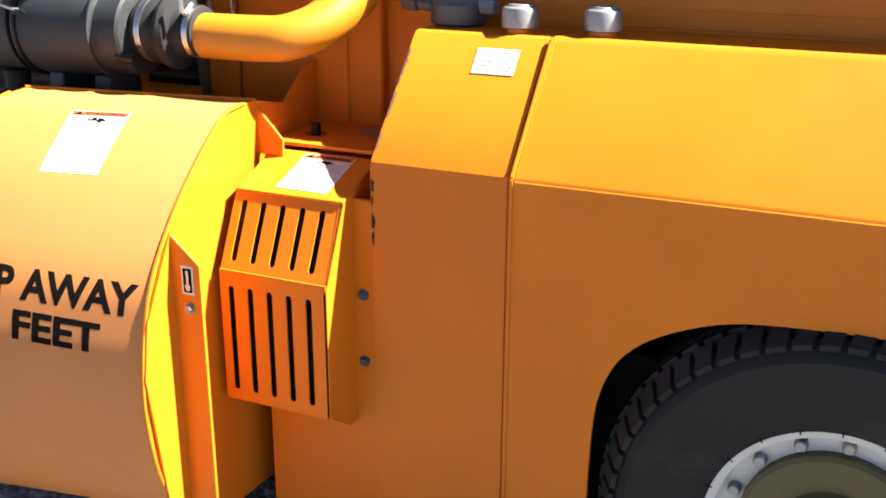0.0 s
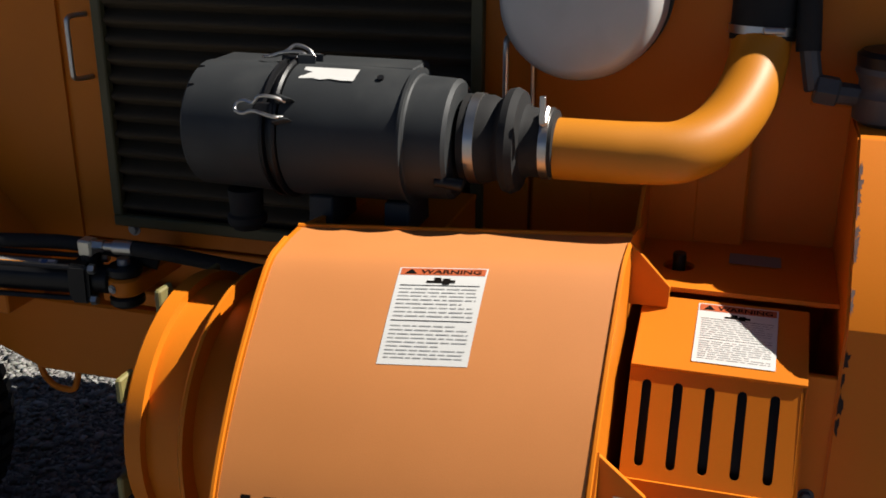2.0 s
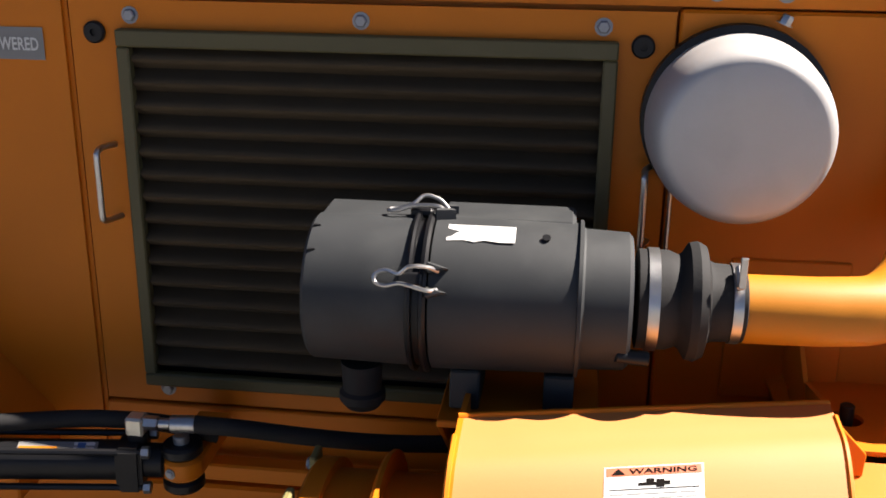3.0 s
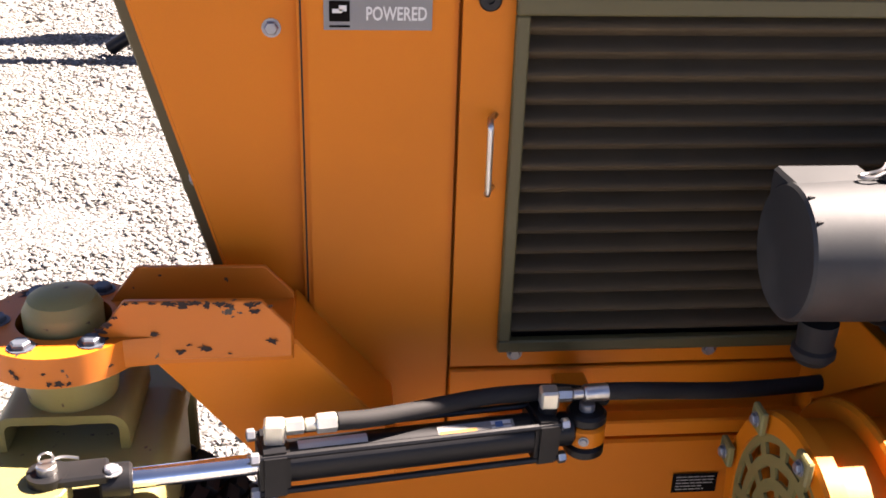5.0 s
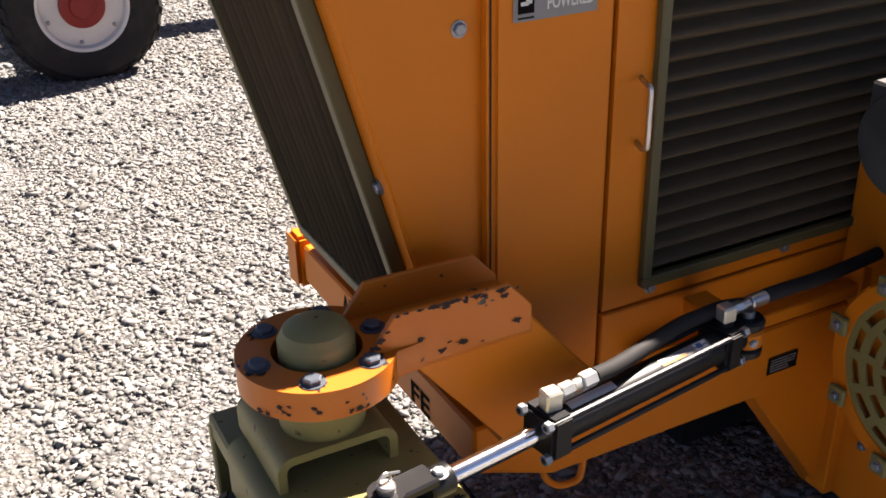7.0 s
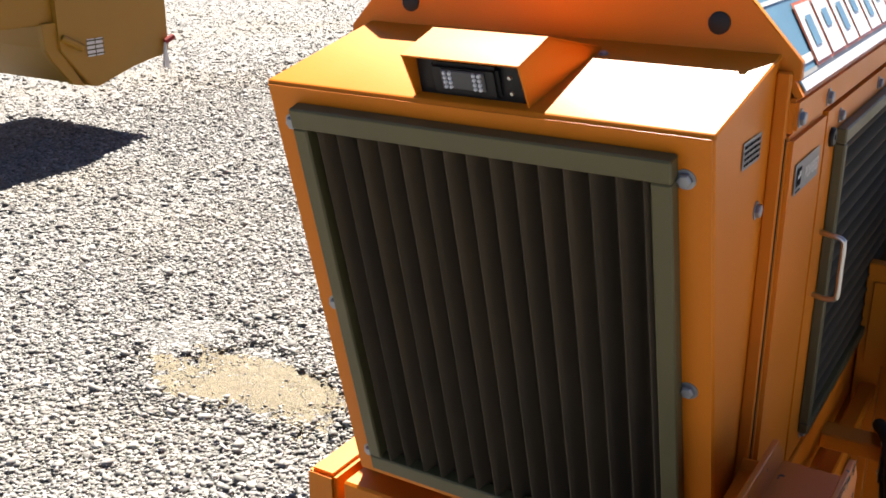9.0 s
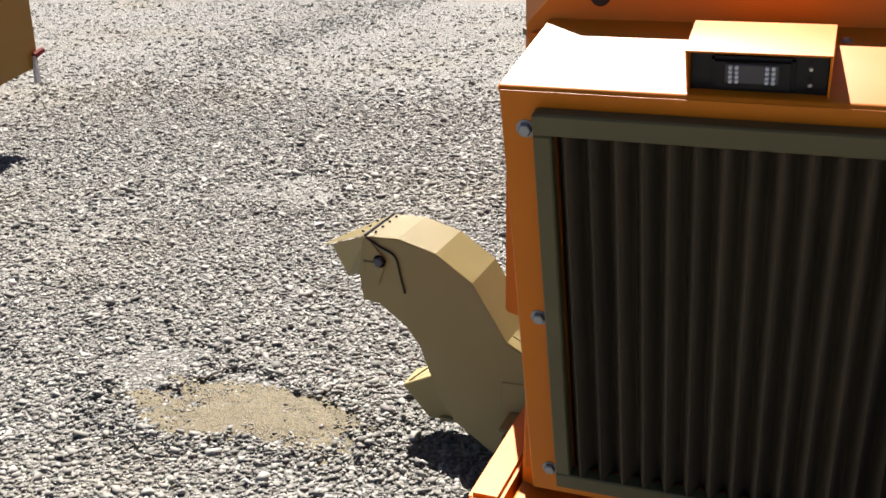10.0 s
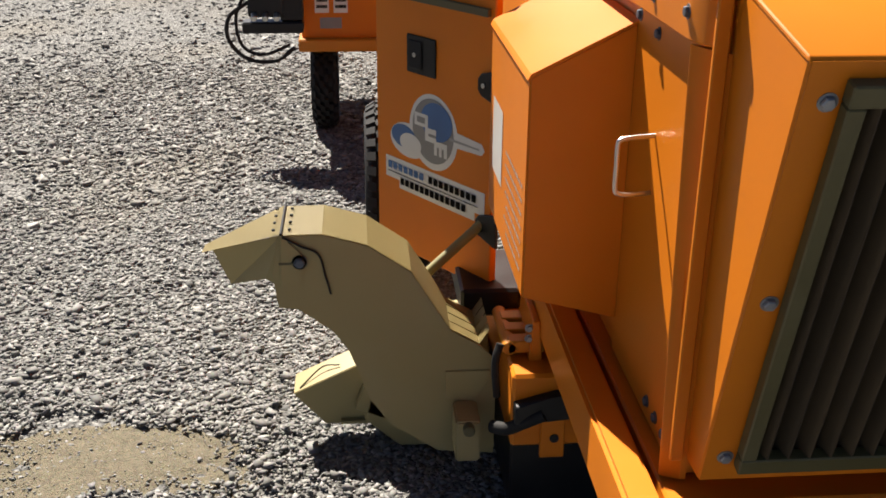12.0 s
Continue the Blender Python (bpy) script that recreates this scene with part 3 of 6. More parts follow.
knob(-0.084, 0, 1.592, -1, door)
knob(0.846, 0, 1.592, -1, door)
pull_handle(-0.078, 0.0, 1.262, 1.395, -0.05, door)
pull_handle(0.862, 0.0, 1.262, 1.395, -0.058, door)

# far flank: panels, door handle and bolts
part("far_panel", box((-0.37, 0.858, 0.75), (0.20, 0.872, 1.652), 0.003), ORANGE, shell)
bm = prism([(-0.392, 0.850), (-0.392, 0.864), (-0.350, 0.900), (-0.344, 0.902), (-0.340, 0.898), (-0.340, 0.860)], "z", 0.75, 1.652)
for v in bm.verts:
    if v.co.y > 0.88:
        v.co.x += 0.045 if v.co.z > 1.0 else -0.026
part("corner_post", bm, ORANGE, shell, "bent orange corner post")
part("far_rail", prism([(-0.392, 0.862), (-0.345, 0.890), (-0.29, 0.904), (1.2, 0.904), (1.2, 0.878), (-0.36, 0.862)], "z", 1.657, 1.745, 0.003), ORANGE, shell)
pull_handle(-0.038, 0.872, 1.262, 1.395, 0.085, shell)
part("bolt", hexbolt((0.008, 0.872, 1.612), (0, 1, 0), 0.011, 0.010), BLUED, shell)
for x, z in ((-0.04, 1.70), (-0.275, 1.708)):
    part("bolt", hexbolt((x, 0.903, z), (0, 1, 0), 0.011, 0.010), BLUED, shell)
for x in (-0.148, -0.22, -0.288):
    part("bolt", hexbolt((x, 0.872, 0.795), (0, 1, 0), 0.011, 0.009), BLUED, shell)

# ---- sweeper: front cowl with the tall screen ----
SL = Vector((-0.2598, 0, 0.9657))
NI = Vector((0.9657, 0, 0.2598))


def on_cowl(u, v, w=0.0):
    """u across, v up the slope, w into the cowl."""
    return Vector((-0.467, u, 0.80)) + SL * v + NI * w


TOPV = 0.942
cowl = part("front_cowl", prism([(-0.42, 0.80), (-0.655, 1.69), (-0.37, 1.76), (-0.37, 0.80)], "y", 0.05, 0.838), ORANGE, sweeper)
part("cowl_face", sheet([(0.039, 0), (0.848, 0), (0.848, TOPV), (0.039, TOPV)], [[(0.108, 0.066), (0.757, 0.066), (0.757, 0.890), (0.108, 0.890)]], lambda u, v, w: on_cowl(u, v, w), 0.012), ORANGE, cowl)
tl = on_cowl(0, TOPV)
for y0, y1 in ((0.036, 0.052), (0.836, 0.852)):
    part("cowl_side", prism([(-0.465, 0.80), (tl.x + 0.004, tl.z), (-0.374, 1.782), (-0.374, 0.80)], "y", y0, y1, 0.004), ORANGE, cowl)
part("cowl_top", prism([(tl.x, tl.z - 0.004), (tl.x + 0.006, tl.z + 0.008), (-0.374, 1.788), (-0.374, 1.776)], "y", 0.034, 0.854, 0.003), ORANGE, cowl)
for y0, y1 in ((0.012, 0.036), (0.862, 0.89)):
    part("cowl_flange", box((-0.40, y0, 0.80), (-0.386, y1, 1.76), 0.003), ORANGE, cowl)
bm = bmesh.new()
for a, b in (((0.088, 0.046), (0.788, 0.086)), ((0.088, 0.876), (0.788, 0.915)), ((0.088, 0.086), (0.121, 0.876)), ((0.757, 0.086), (0.788, 0.876))):
    box((a[0], a[1], -0.031), (b[0], b[1], -0.0005), 0.003, bm)
for v in bm.verts:
    v.co = on_cowl(*v.co)
tall_frame = part("screen_frame", bm, OLIVE, cowl, "olive painted screen frame")
bm = bmesh.new()
bm.faces.new([bm.verts.new(on_cowl(u, v, 0.0235)) for u, v in ((0.106, 0.062), (0.759, 0.062), (0.759, 0.893), (0.106, 0.893))])
part("screen_backing", bm, BLACK, cowl)
pleat_turn = Matrix((SL, NI, Vector((0, -1, 0)))).transposed().to_4x4()
pitch = 0.647 / 15
tall = pleat_mesh("pleat", 0.822, pitch, 0.050, SCREEN, tall_frame)
for i in range(15):
    m = Matrix.Translation(on_cowl(0.109 + pitch * (i + 0.5), 0.067, 0.022)) @ pleat_turn
    if i:
        again(tall, m)
    else:
        tall.matrix_basis = m
for u in (0.808, 0.078):
    for v in (0.873, 0.470, 0.068):
        part("bolt", hexbolt(on_cowl(u, v), -NI, 0.0125, 0.011), BOLT, cowl)
part("bolt", hexbolt((-0.443, 0.036, 1.535), (0, -1, 0), 0.012, 0.010), BOLT, cowl)
ST = lambda off: (lambda u, v: (-0.56 + 0.10 * u, 0.036 - off, 1.628 + 0.045 * v))
sticker = bars("label", [(0, 0, 1, 1)], ST(0.002), LABEL_GREY, cowl, "small pale label with unreadable print")
bars("label_print", text_rows(0.06, 0.94, 0.08, 0.92, 4, 8), ST(0.003), INK, sticker)

# work light deep under its folded visor on the cowl top
VY0, VY1 = 0.334, 0.546
visor = part("light_visor", prism([(-0.738, 1.791), (-0.638, 1.823), (-0.428, 1.780), (-0.428, 1.777), (-0.639, 1.8195), (-0.7365, 1.788)], "y", VY0, VY1), ORANGE, cowl, "orange sheet visor over a black work light")
for y in (VY0, VY1 - 0.003):
    part("visor_side", prism([(-0.7365, 1.7895), (-0.638, 1.8205), (-0.428, 1.778), (-0.428, 1.772), (-0.688, 1.709)], "y", y, y + 0.003), ORANGE, visor)
# solid black block paints the shade deep under the visor
part("light_recess", prism([(-0.700, 1.785), (-0.640, 1.805), (-0.60, 1.800), (-0.60, 1.732), (-0.678, 1.712)], "y", VY0 + 0.005, VY1 - 0.005), BLACK, visor, "black block standing in for the shaded lamp recess")
LN = Vector((-0.93, 0, -0.367))
LV_UP = Vector((-0.367, 0, 0.93))
LC = Vector((-0.700, 0.448, 1.755))
at_lamp = lambda u, v, w: LC + Vector((0, -u, 0)) + LV_UP * v + LN * w
bm = box((-0.062, -0.032, -0.03), (0.062, 0.026, 0.004), 0.006, seg=2)
for v in bm.verts:
    v.co = at_lamp(*v.co)
lamp = part("lamp_body", bm, BLACK, visor)
bm = box((-0.040, -0.016, 0.004), (0.040, 0.018, 0.008), 0.003)
for v in bm.verts:
    v.co = at_lamp(*v.co)
part("lamp_lens", bm, CASTING, lamp, "smoky lamp lens")
for cu in (-0.027, 0.027):
    bm = bmesh.new()
    for i in range(2):
        for j in range(4):
            lathe([(0, 0.0036), (0.003, 0.0028)], at_lamp(cu + (i - 0.5) * 0.0095, 0.001 + (j - 1.5) * 0.0082, 0.008), LN, 8, bm)
    tagged(part("led_cluster", bm, LAMP, lamp), "cluster of clear round lamp lenses", kind="stuff")
for z in (0.014, -0.014):
    part("bracket_screw", lathe([(0, 0.004), (0.003, 0.003)], at_lamp(0.085, z, 0.004), LN, 10), STEEL, visor)
part("visor_flange", prism([(-0.692, 1.7075), (-0.428, 1.774), (-0.428, 1.777), (-0.692, 1.7105)], "y", 0.298, VY0, 0.001), ORANGE, visor)
for x, z in ((-0.45, 1.771), (-0.66, 1.718)):
    part("bolt", hexbolt((x, 0.319, z), (-0.24, 0, 0.97), 0.007, 0.006), BOLT, visor)

# ---- sweeper: fan housing ----
LEFT = [(-0.428, 1.130), (-0.500, 1.122), (-0.558, 1.100), (-0.662, 0.993), (-0.732, 0.895), (-0.775, 0.815), (-0.800, 0.732), (-0.814, 0.655), (-0.818, 0.545), (-0.800, 0.400), (-0.740, 0.270), (-0.600, 0.190), (-0.300, 0.170)]
RIGHT = [(-0.285, 1.118), (-0.350, 1.115), (-0.420, 1.096), (-0.544, 0.990), (-0.630, 0.892), (-0.685, 0.803), (-0.712, 0.722), (-0.728, 0.645), (-0.732, 0.530), (-0.705, 0.380), (-0.640, 0.260), (-0.520, 0.185), (-0.300, 0.170)]
LEFT_LINE = spline([(0, y, z) for y, z in LEFT], 6)
RIGHT_LINE = spline([(0, y, z) for y, z in RIGHT], 6)
X0, X1 = 0.600, 1.135


def on_drum(x, s, off=0.0):
    """A place on the fan's wrapped skin: x along it, s from 0 at the back of the top to 1 at the floor."""
    k = min(max((x - X0) / (X1 - X0), 0), 1)
    f = min(max(s, 0), 0.9999) * (len(LEFT_LINE) - 1)
    i = int(f)
    t = f - i
    a = LEFT_LINE[i].lerp(LEFT_LINE[i + 1], t)
    b = RIGHT_LINE[i].lerp(RIGHT_LINE[i + 1], t)
    d = (LEFT_LINE[i + 1] - LEFT_LINE[i]).lerp(RIGHT_LINE[i + 1] - RIGHT_LINE[i], k)
    n = Vector((0, d.z, -d.y)).normalized()
    p = a.lerp(b, k) + n * -off if n.y > 0 else a.lerp(b, k) + n * off
    return Vector((x, p.y, p.z))


def drum_s(z):
    """The s at which the skin's front stands at height z."""
    lo, hi = 0.04, 0.8
    for _ in range(40):
        mid = (lo + hi) / 2
        lo, hi = (mid, hi) if on_drum(0.87, mid).z > z else (lo, mid)
    return lo


bm = bmesh.new()
rows = []
KNOTS = len(LEFT_LINE) - 1
for j in range(KNOTS + 1):
    rows.append([bm.verts.new(on_drum(X0 + (X1 - X0) * i / 8, j / KNOTS)) for i in range(9)])
for p, q in zip(rows, rows[1:]):
    for i in range(8):
        bm.faces.new((p[i], p[i + 1], q[i + 1], q[i]))
fan = part("fan_housing", bm, SHEEN_ORANGE, sweeper, "orange fan housing with a wrapped skin, pale sun sheen in its colour")
for x, line in ((X0 + 0.004, LEFT_LINE), (X1 - 0.004, RIGHT_LINE)):
    part("end_plate", prism([(p.y, p.z) for p in line] + [(-0.06, 0.17), (-0.06, line[0].z - 0.05)], "x", x - 0.004, x + 0.004), ORANGE, fan)
# rolled rims at both ends of the skin
for x, line in ((X0, LEFT_LINE), (X1, RIGHT_LINE)):
    part("rim", tube([(x, p.y, p.z) for p in line[4:]], 0.0045, 6, smooth_steps=0), ORANGE, fan)
part("top_lip", tube([LEFT_LINE[0] + Vector((X0, 0, 0)), RIGHT_LINE[0] + Vector((X1, 0, 0))], 0.005, 8, smooth_steps=0), ORANGE, fan)

def words_on_drum(text, size, x0, width, top):
    """A line of stencilled words wrapped round the skin, its capitals' tops at one height."""
    cap = size * 0.73
    lettering("lettering", text, size, lambda u, v: on_drum(x0 + width * u, drum_s(top - 0.012 * u - (cap - v) * 0.93), 0.00035), INK, fan, "bold black warning words on the fan skin", 12, 0.035)


words_on_drum("KEEP AWAY", 0.092, 0.639, 0.472, 0.826)
words_on_drum("50 FEET", 0.088, 0.700, 0.336, 0.741)


def warning_label(place, parent, seed):
    """A warning label: orange head with its word, a pictogram and rows of small print. u, v from 0 to 1."""
    def patch(name, u0, v0, u1, v1, off, mat, par, label="", n=6):
        bm = bmesh.new()
        prev = None
        for k in range(n + 1):
            v = v0 + (v1 - v0) * k / n
            row = [bm.verts.new(place(u, v, off)) for u in (u0, u1)]
            if prev:
                bm.faces.new((prev[0], prev[1], row[1], row[0]))
            prev = row
        return part(name, bm, mat, par, label)
    lab = patch("warning_label", 0, 0, 1, 1, 0.0007, LABEL, parent, "white warning label with orange head and small print", 8)
    head = patch("label_head", 0.02, 0.872, 0.98, 0.985, 0.0011, LABEL_RED, lab, n=2)
    lettering("label_word", "WARNING", 0.1, lambda u, v: place(0.25 + 0.68 * u, 0.893 + v * 0.95, 0.0016), INK, head)
    bm = bmesh.new()
    bm.faces.new([bm.verts.new(place(u, v, 0.0016)) for u, v in ((0.07, 0.888), (0.21, 0.888), (0.14, 0.972))])
    part("label_triangle", bm, INK, head, smooth=False)
    bars("pictogram", [(0.34, 0.77, 0.52, 0.80), (0.42, 0.79, 0.50, 0.84), (0.52, 0.75, 0.60, 0.83), (0.55, 0.77, 0.66, 0.81)], lambda u, v: place(u, v, 0.0013), INK, lab)
    rows = text_rows(0.06, 0.94, 0.42, 0.72, 8, seed, 0.24) + text_rows(0.06, 0.94, 0.05, 0.37, 9, seed + 1, 0.24)
    for v in (0.735, 0.395):
        bars("label_rule", [(0.05, v, 0.95, v + 0.006)], lambda u, v: place(u, v, 0.0013), INK, lab)
    bars("small_print", rows, lambda u, v: place(u, v, 0.0013), GREY_INK, lab)
    return lab


sa, sb = drum_s(1.104), drum_s(0.994)
warning_label(lambda u, v, off: on_drum(0.803 + 0.133 * u, sb + (sa - sb) * v, off), fan, 5)

# fins on the belt side: triangular top fin and long lower strip
part("fin", prism([(1.12, 1.118), (1.202, 1.032), (1.20, 0.995), (1.12, 0.995)], "y", -0.28, -0.272, 0.001), ORANGE, fan)
fin = part("fin_strip", prism([(1.138, 0.905), (1.212, 0.842), (1.212, 0.25), (1.138, 0.25)], "y", -0.622, -0.614, 0.001), ORANGE, fan)
part("fin_flange", prism([(-0.732, 0.62), (-0.712, 0.735), (-0.620, 0.905), (-0.615, 0.25), (-0.69, 0.30)], "x", 1.137, 1.143, 0.0), ORANGE, fan)
AR = lambda off: (lambda u, v: (1.166 + 0.030 * u, -0.622 - off, 0.776 + 0.062 * v))
arrow = bars("arrow_label", [(0, 0, 1, 1)], AR(0.001), LABEL, fin, "small rotation arrow label")
bars("arrow_field", [(0.15, 0.08, 0.85, 0.92)], AR(0.002), INK, arrow)
bars("arrow_mark", [(0.42, 0.3, 0.62, 0.85), (0.3, 0.22, 0.74, 0.34), (0.38, 0.14, 0.66, 0.22)], AR(0.003), LABEL, arrow)
part("bolt", hexbolt((1.181, -0.622, 0.746), (0, -1, 0), 0.010, 0.010), BOLT, fin)

# inlet side: vertical side plate, flange and bell mouth with its slotted grille
CY, CZ = -0.42, 0.77
part("inlet_edge", box((X0 - 0.03, -0.075, 0.17), (X0 + 0.012, -0.01, 1.13), 0.003), ORANGE, fan)
for y, z in ((-0.13, 0.95), (-0.13, 0.58), (-0.14, 0.45), (-0.14, 0.36), (-0.70, 0.70), (-0.72, 0.55), (-0.6, 0.9)):
    part("bolt", hexbolt((X0, y, z), (-1, 0, 0), 0.010, 0.010), BOLT, fan)


def flange_ring(x, r0, r1, w, name):
    bm = bmesh.new()
    n = 56
    prof = ((x, r0), (x - w, r0), (x - w, r1 - 0.006), (x - w + 0.006, r1), (x, r1))
    rings = [[bm.verts.new((px, CY + r * math.cos(2 * math.pi * k / n), CZ + r * math.sin(2 * math.pi * k / n))) for k in range(n)] for px, r in prof]
    for p, q in zip(rings, rings[1:] + rings[:1]):
        for k in range(n):
            bm.faces.new((p[k], p[(k + 1) % n], q[(k + 1) % n], q[k]))
    return part(name, bm, ORANGE, fan)


flange_ring(0.492, 0.20, 0.256, 0.012, "inlet_flange")
bell = flange_ring(0.405, 0.20, 0.238, 0.034, "bell_mouth")
part("bell_wall", lathe([(0, 0.222), (0.205, 0.222)], (0.402, CY, CZ), (1, 0, 0), 48), ORANGE, fan)
for k in range(8):
    a = 2 * math.pi * (k + 0.3) / 8
    y, z = CY + 0.224 * math.cos(a), CZ + 0.224 * math.sin(a)
    clip = part("grille_clip", box((0.354, y - 0.022, z - 0.022), (0.366, y + 0.022, z + 0.022), 0.003), KHAKI, bell)
    part("bolt", hexbolt((0.354, y, z), (-1, 0, 0), 0.010, 0.009), BOLT, clip)
holes = []
for r0, r1, n, ph in ((0.045, 0.062, 6, 0.2), (0.085, 0.105, 10, 0.0), (0.125, 0.145, 12, 0.15), (0.165, 0.185, 14, 0.05)):
    for k in range(n):
        a0, a1 = 2 * math.pi * (k + ph) / n, 2 * math.pi * (k + ph + 0.72) / n
        arc = [a0 + (a1 - a0) * t / 6 for t in range(7)]
        holes.append([(r0 * math.cos(a), r0 * math.sin(a)) for a in arc] + [(r1 * math.cos(a), r1 * math.sin(a)) for a in reversed(arc)])
part("inlet_grille", sheet([(0.214 * math.cos(2 * math.pi * k / 48), 0.214 * math.sin(2 * math.pi * k / 48)) for k in range(48)], holes, lambda u, v, w: (0.375 + w, CY + u, CZ + v), 0.006), KHAKI, bell, "khaki slotted inlet grille")
# added black disc standing in for the shaded inside of the inlet
part("fan_dark", lathe([(0, 0.2), (0.01, 0.2)], (0.44, CY, CZ), (1, 0, 0), 40), BLACK, bell)

# ---- sweeper: belt guard ----
GX0, GX1 = 1.158, 1.425
GP = [(-0.25, 1.004), (-0.408, 0.947), (-0.405, 0.942), (-0.482, 0.782), (-0.486, 0.772), (-0.486, 0.478), (-0.47, 0.466)]
guard = part("belt_guard", prism([(y, z) for y, z in GP[:2]] + [(-0.404, 0.939), (-0.25, 0.996)], "x", GX0, GX1, 0.001), ORANGE, sweeper, "slotted orange belt guard")
L = math.hypot(0.077, 0.160)
part("slotted_face", sheet([(GX0, 0), (GX1, 0), (GX1, L), (GX0, L)], [slot(GX0 + 0.028 + 0.049 * i, 0.022, L - 0.018, 0.0075) for i in range(5)], lambda u, v, w: (u, -0.482 + 0.077 * v / L + 0.9 * w, 0.782 + 0.16 * v / L - 0.43 * w), 0.004), ORANGE, guard)
part("slotted_face", sheet([(GX0, 0), (GX1, 0), (GX1, 0.307), (GX0, 0.307)], [slot(GX0 + 0.028 + 0.049 * i, 0.022, 0.272, 0.0075) for i in range(5)], lambda u, v, w: (u, -0.486 + w, 0.478 + v), 0.004), ORANGE, guard)
part("guard_floor", sheet([(GX0, 0), (GX1, 0), (GX1, 0.11), (GX0, 0.11)], [[(GX0 + 0.028 + 0.049 * i, 0.02), (GX0 + 0.040 + 0.049 * i, 0.02), (GX0 + 0.048 + 0.049 * i, 0.05), (GX0 + 0.036 + 0.049 * i, 0.05)] for i in range(5)], lambda u, v, w: (u, -0.484 + v, 0.474 - 0.06 * v + w), 0.004), ORANGE, guard)
part("guard_side", prism([(-0.25, 1.003)] + GP[1:6] + [(-0.40, 0.42), (-0.25, 0.42)], "x", GX1 - 0.006, GX1 + 0.002, 0.001), ORANGE, guard)
# added black core that paints the shade seen through the slots
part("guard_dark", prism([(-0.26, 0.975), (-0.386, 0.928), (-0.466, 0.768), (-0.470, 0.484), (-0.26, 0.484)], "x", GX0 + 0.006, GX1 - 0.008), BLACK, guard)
GL = lambda u, v, off: Vector((1.25 + 0.128 * u, -0.388 + 0.13 * v - 0.3 * off, 0.955 + 0.0463 * v + off))
warning_label(GL, guard, 11)
mount = part("guard_mount", box((1.19, -0.366, 0.12), (1.475, -0.354, 0.945), 0.002), ORANGE, sweeper)
for z in (0.729, 0.570):
    part("bolt", hexbolt((1.449, -0.366, z), (0, -1, 0), 0.010, 0.010), BLUED, mount)

# deck between guard and hood
deck = part("deck", sheet([(1.10, -0.245), (1.474, -0.245), (1.474, 0.045), (1.10, 0.045)], [[(1.205 + 0.028 * math.cos(a), -0.14 + 0.028 * math.sin(a)) for a in [2 * math.pi * k / 20 for k in range(20)]]], lambda u, v, w: (u, v, 1.02 - w), 0.008), ORANGE, sweeper)
part("bracket", prism([(-0.22, 1.03), (-0.22, 1.05), (-0.05, 1.17), (0.0, 1.17), (0.0, 1.03)], "x", 1.125, 1.133, 0.001), ORANGE, deck)
part("hole_bolt", rod((1.205, -0.14, 0.98), (1.205, -0.14, 1.045), 0.012, 12), BLACK, deck)
DL = lambda u, v: (1.29 + 0.09 * u, -0.11 + 0.055 * v, 1.0225)
bars("label", [(0, 0, 1, 1)], DL, LABEL_GREY, deck, "pale label on the shaded deck")

# ---- sweeper: air cleaner, hose and pipe ----
AY, AZ = -0.272, 1.256
cleaner = part("air_cleaner", lathe([(0, 0.108), (0.004, 0.116), (0.212, 0.112), (0.218, 0.108), (0.222, 0.1045), (0.284, 0.102), (0.290, 0.096), (0.292, 0.06)], (0.545, AY, AZ), (1, 0, 0), 56), PLASTIC, sweeper, "dark grey plastic air cleaner canister")
part("end_cap", lathe([(0, 0.05), (0.001, 0.106), (0.006, 0.111), (0.155, 0.114), (0.157, 0.09)], (0.362, AY, AZ), (1, 0, 0), 56), PLASTIC, cleaner)
part("cap_flat", box((0.366, AY + 0.0, AZ + 0.03), (0.512, AY + 0.098, AZ + 0.110), 0.006), PLASTIC, cleaner)
band = part("clamp_band", lathe([(0, 0.100), (0.0, 0.119), (0.004, 0.122), (0.008, 0.121), (0.010, 0.113), (0.019, 0.113), (0.021, 0.122), (0.026, 0.123), (0.030, 0.119), (0.030, 0.100)], (0.516, AY, AZ), (1, 0, 0), 56), BLACK, cleaner)
part("flat_back", box((0.55, AY + 0.01, AZ + 0.04), (0.752, AY + 0.10, AZ + 0.113), 0.006), PLASTIC, cleaner)
part("end_band", lathe([(0, 0.110), (0.001, 0.117), (0.006, 0.117), (0.007, 0.110)], (0.757, AY, AZ), (1, 0, 0), 56), PLASTIC, cleaner)


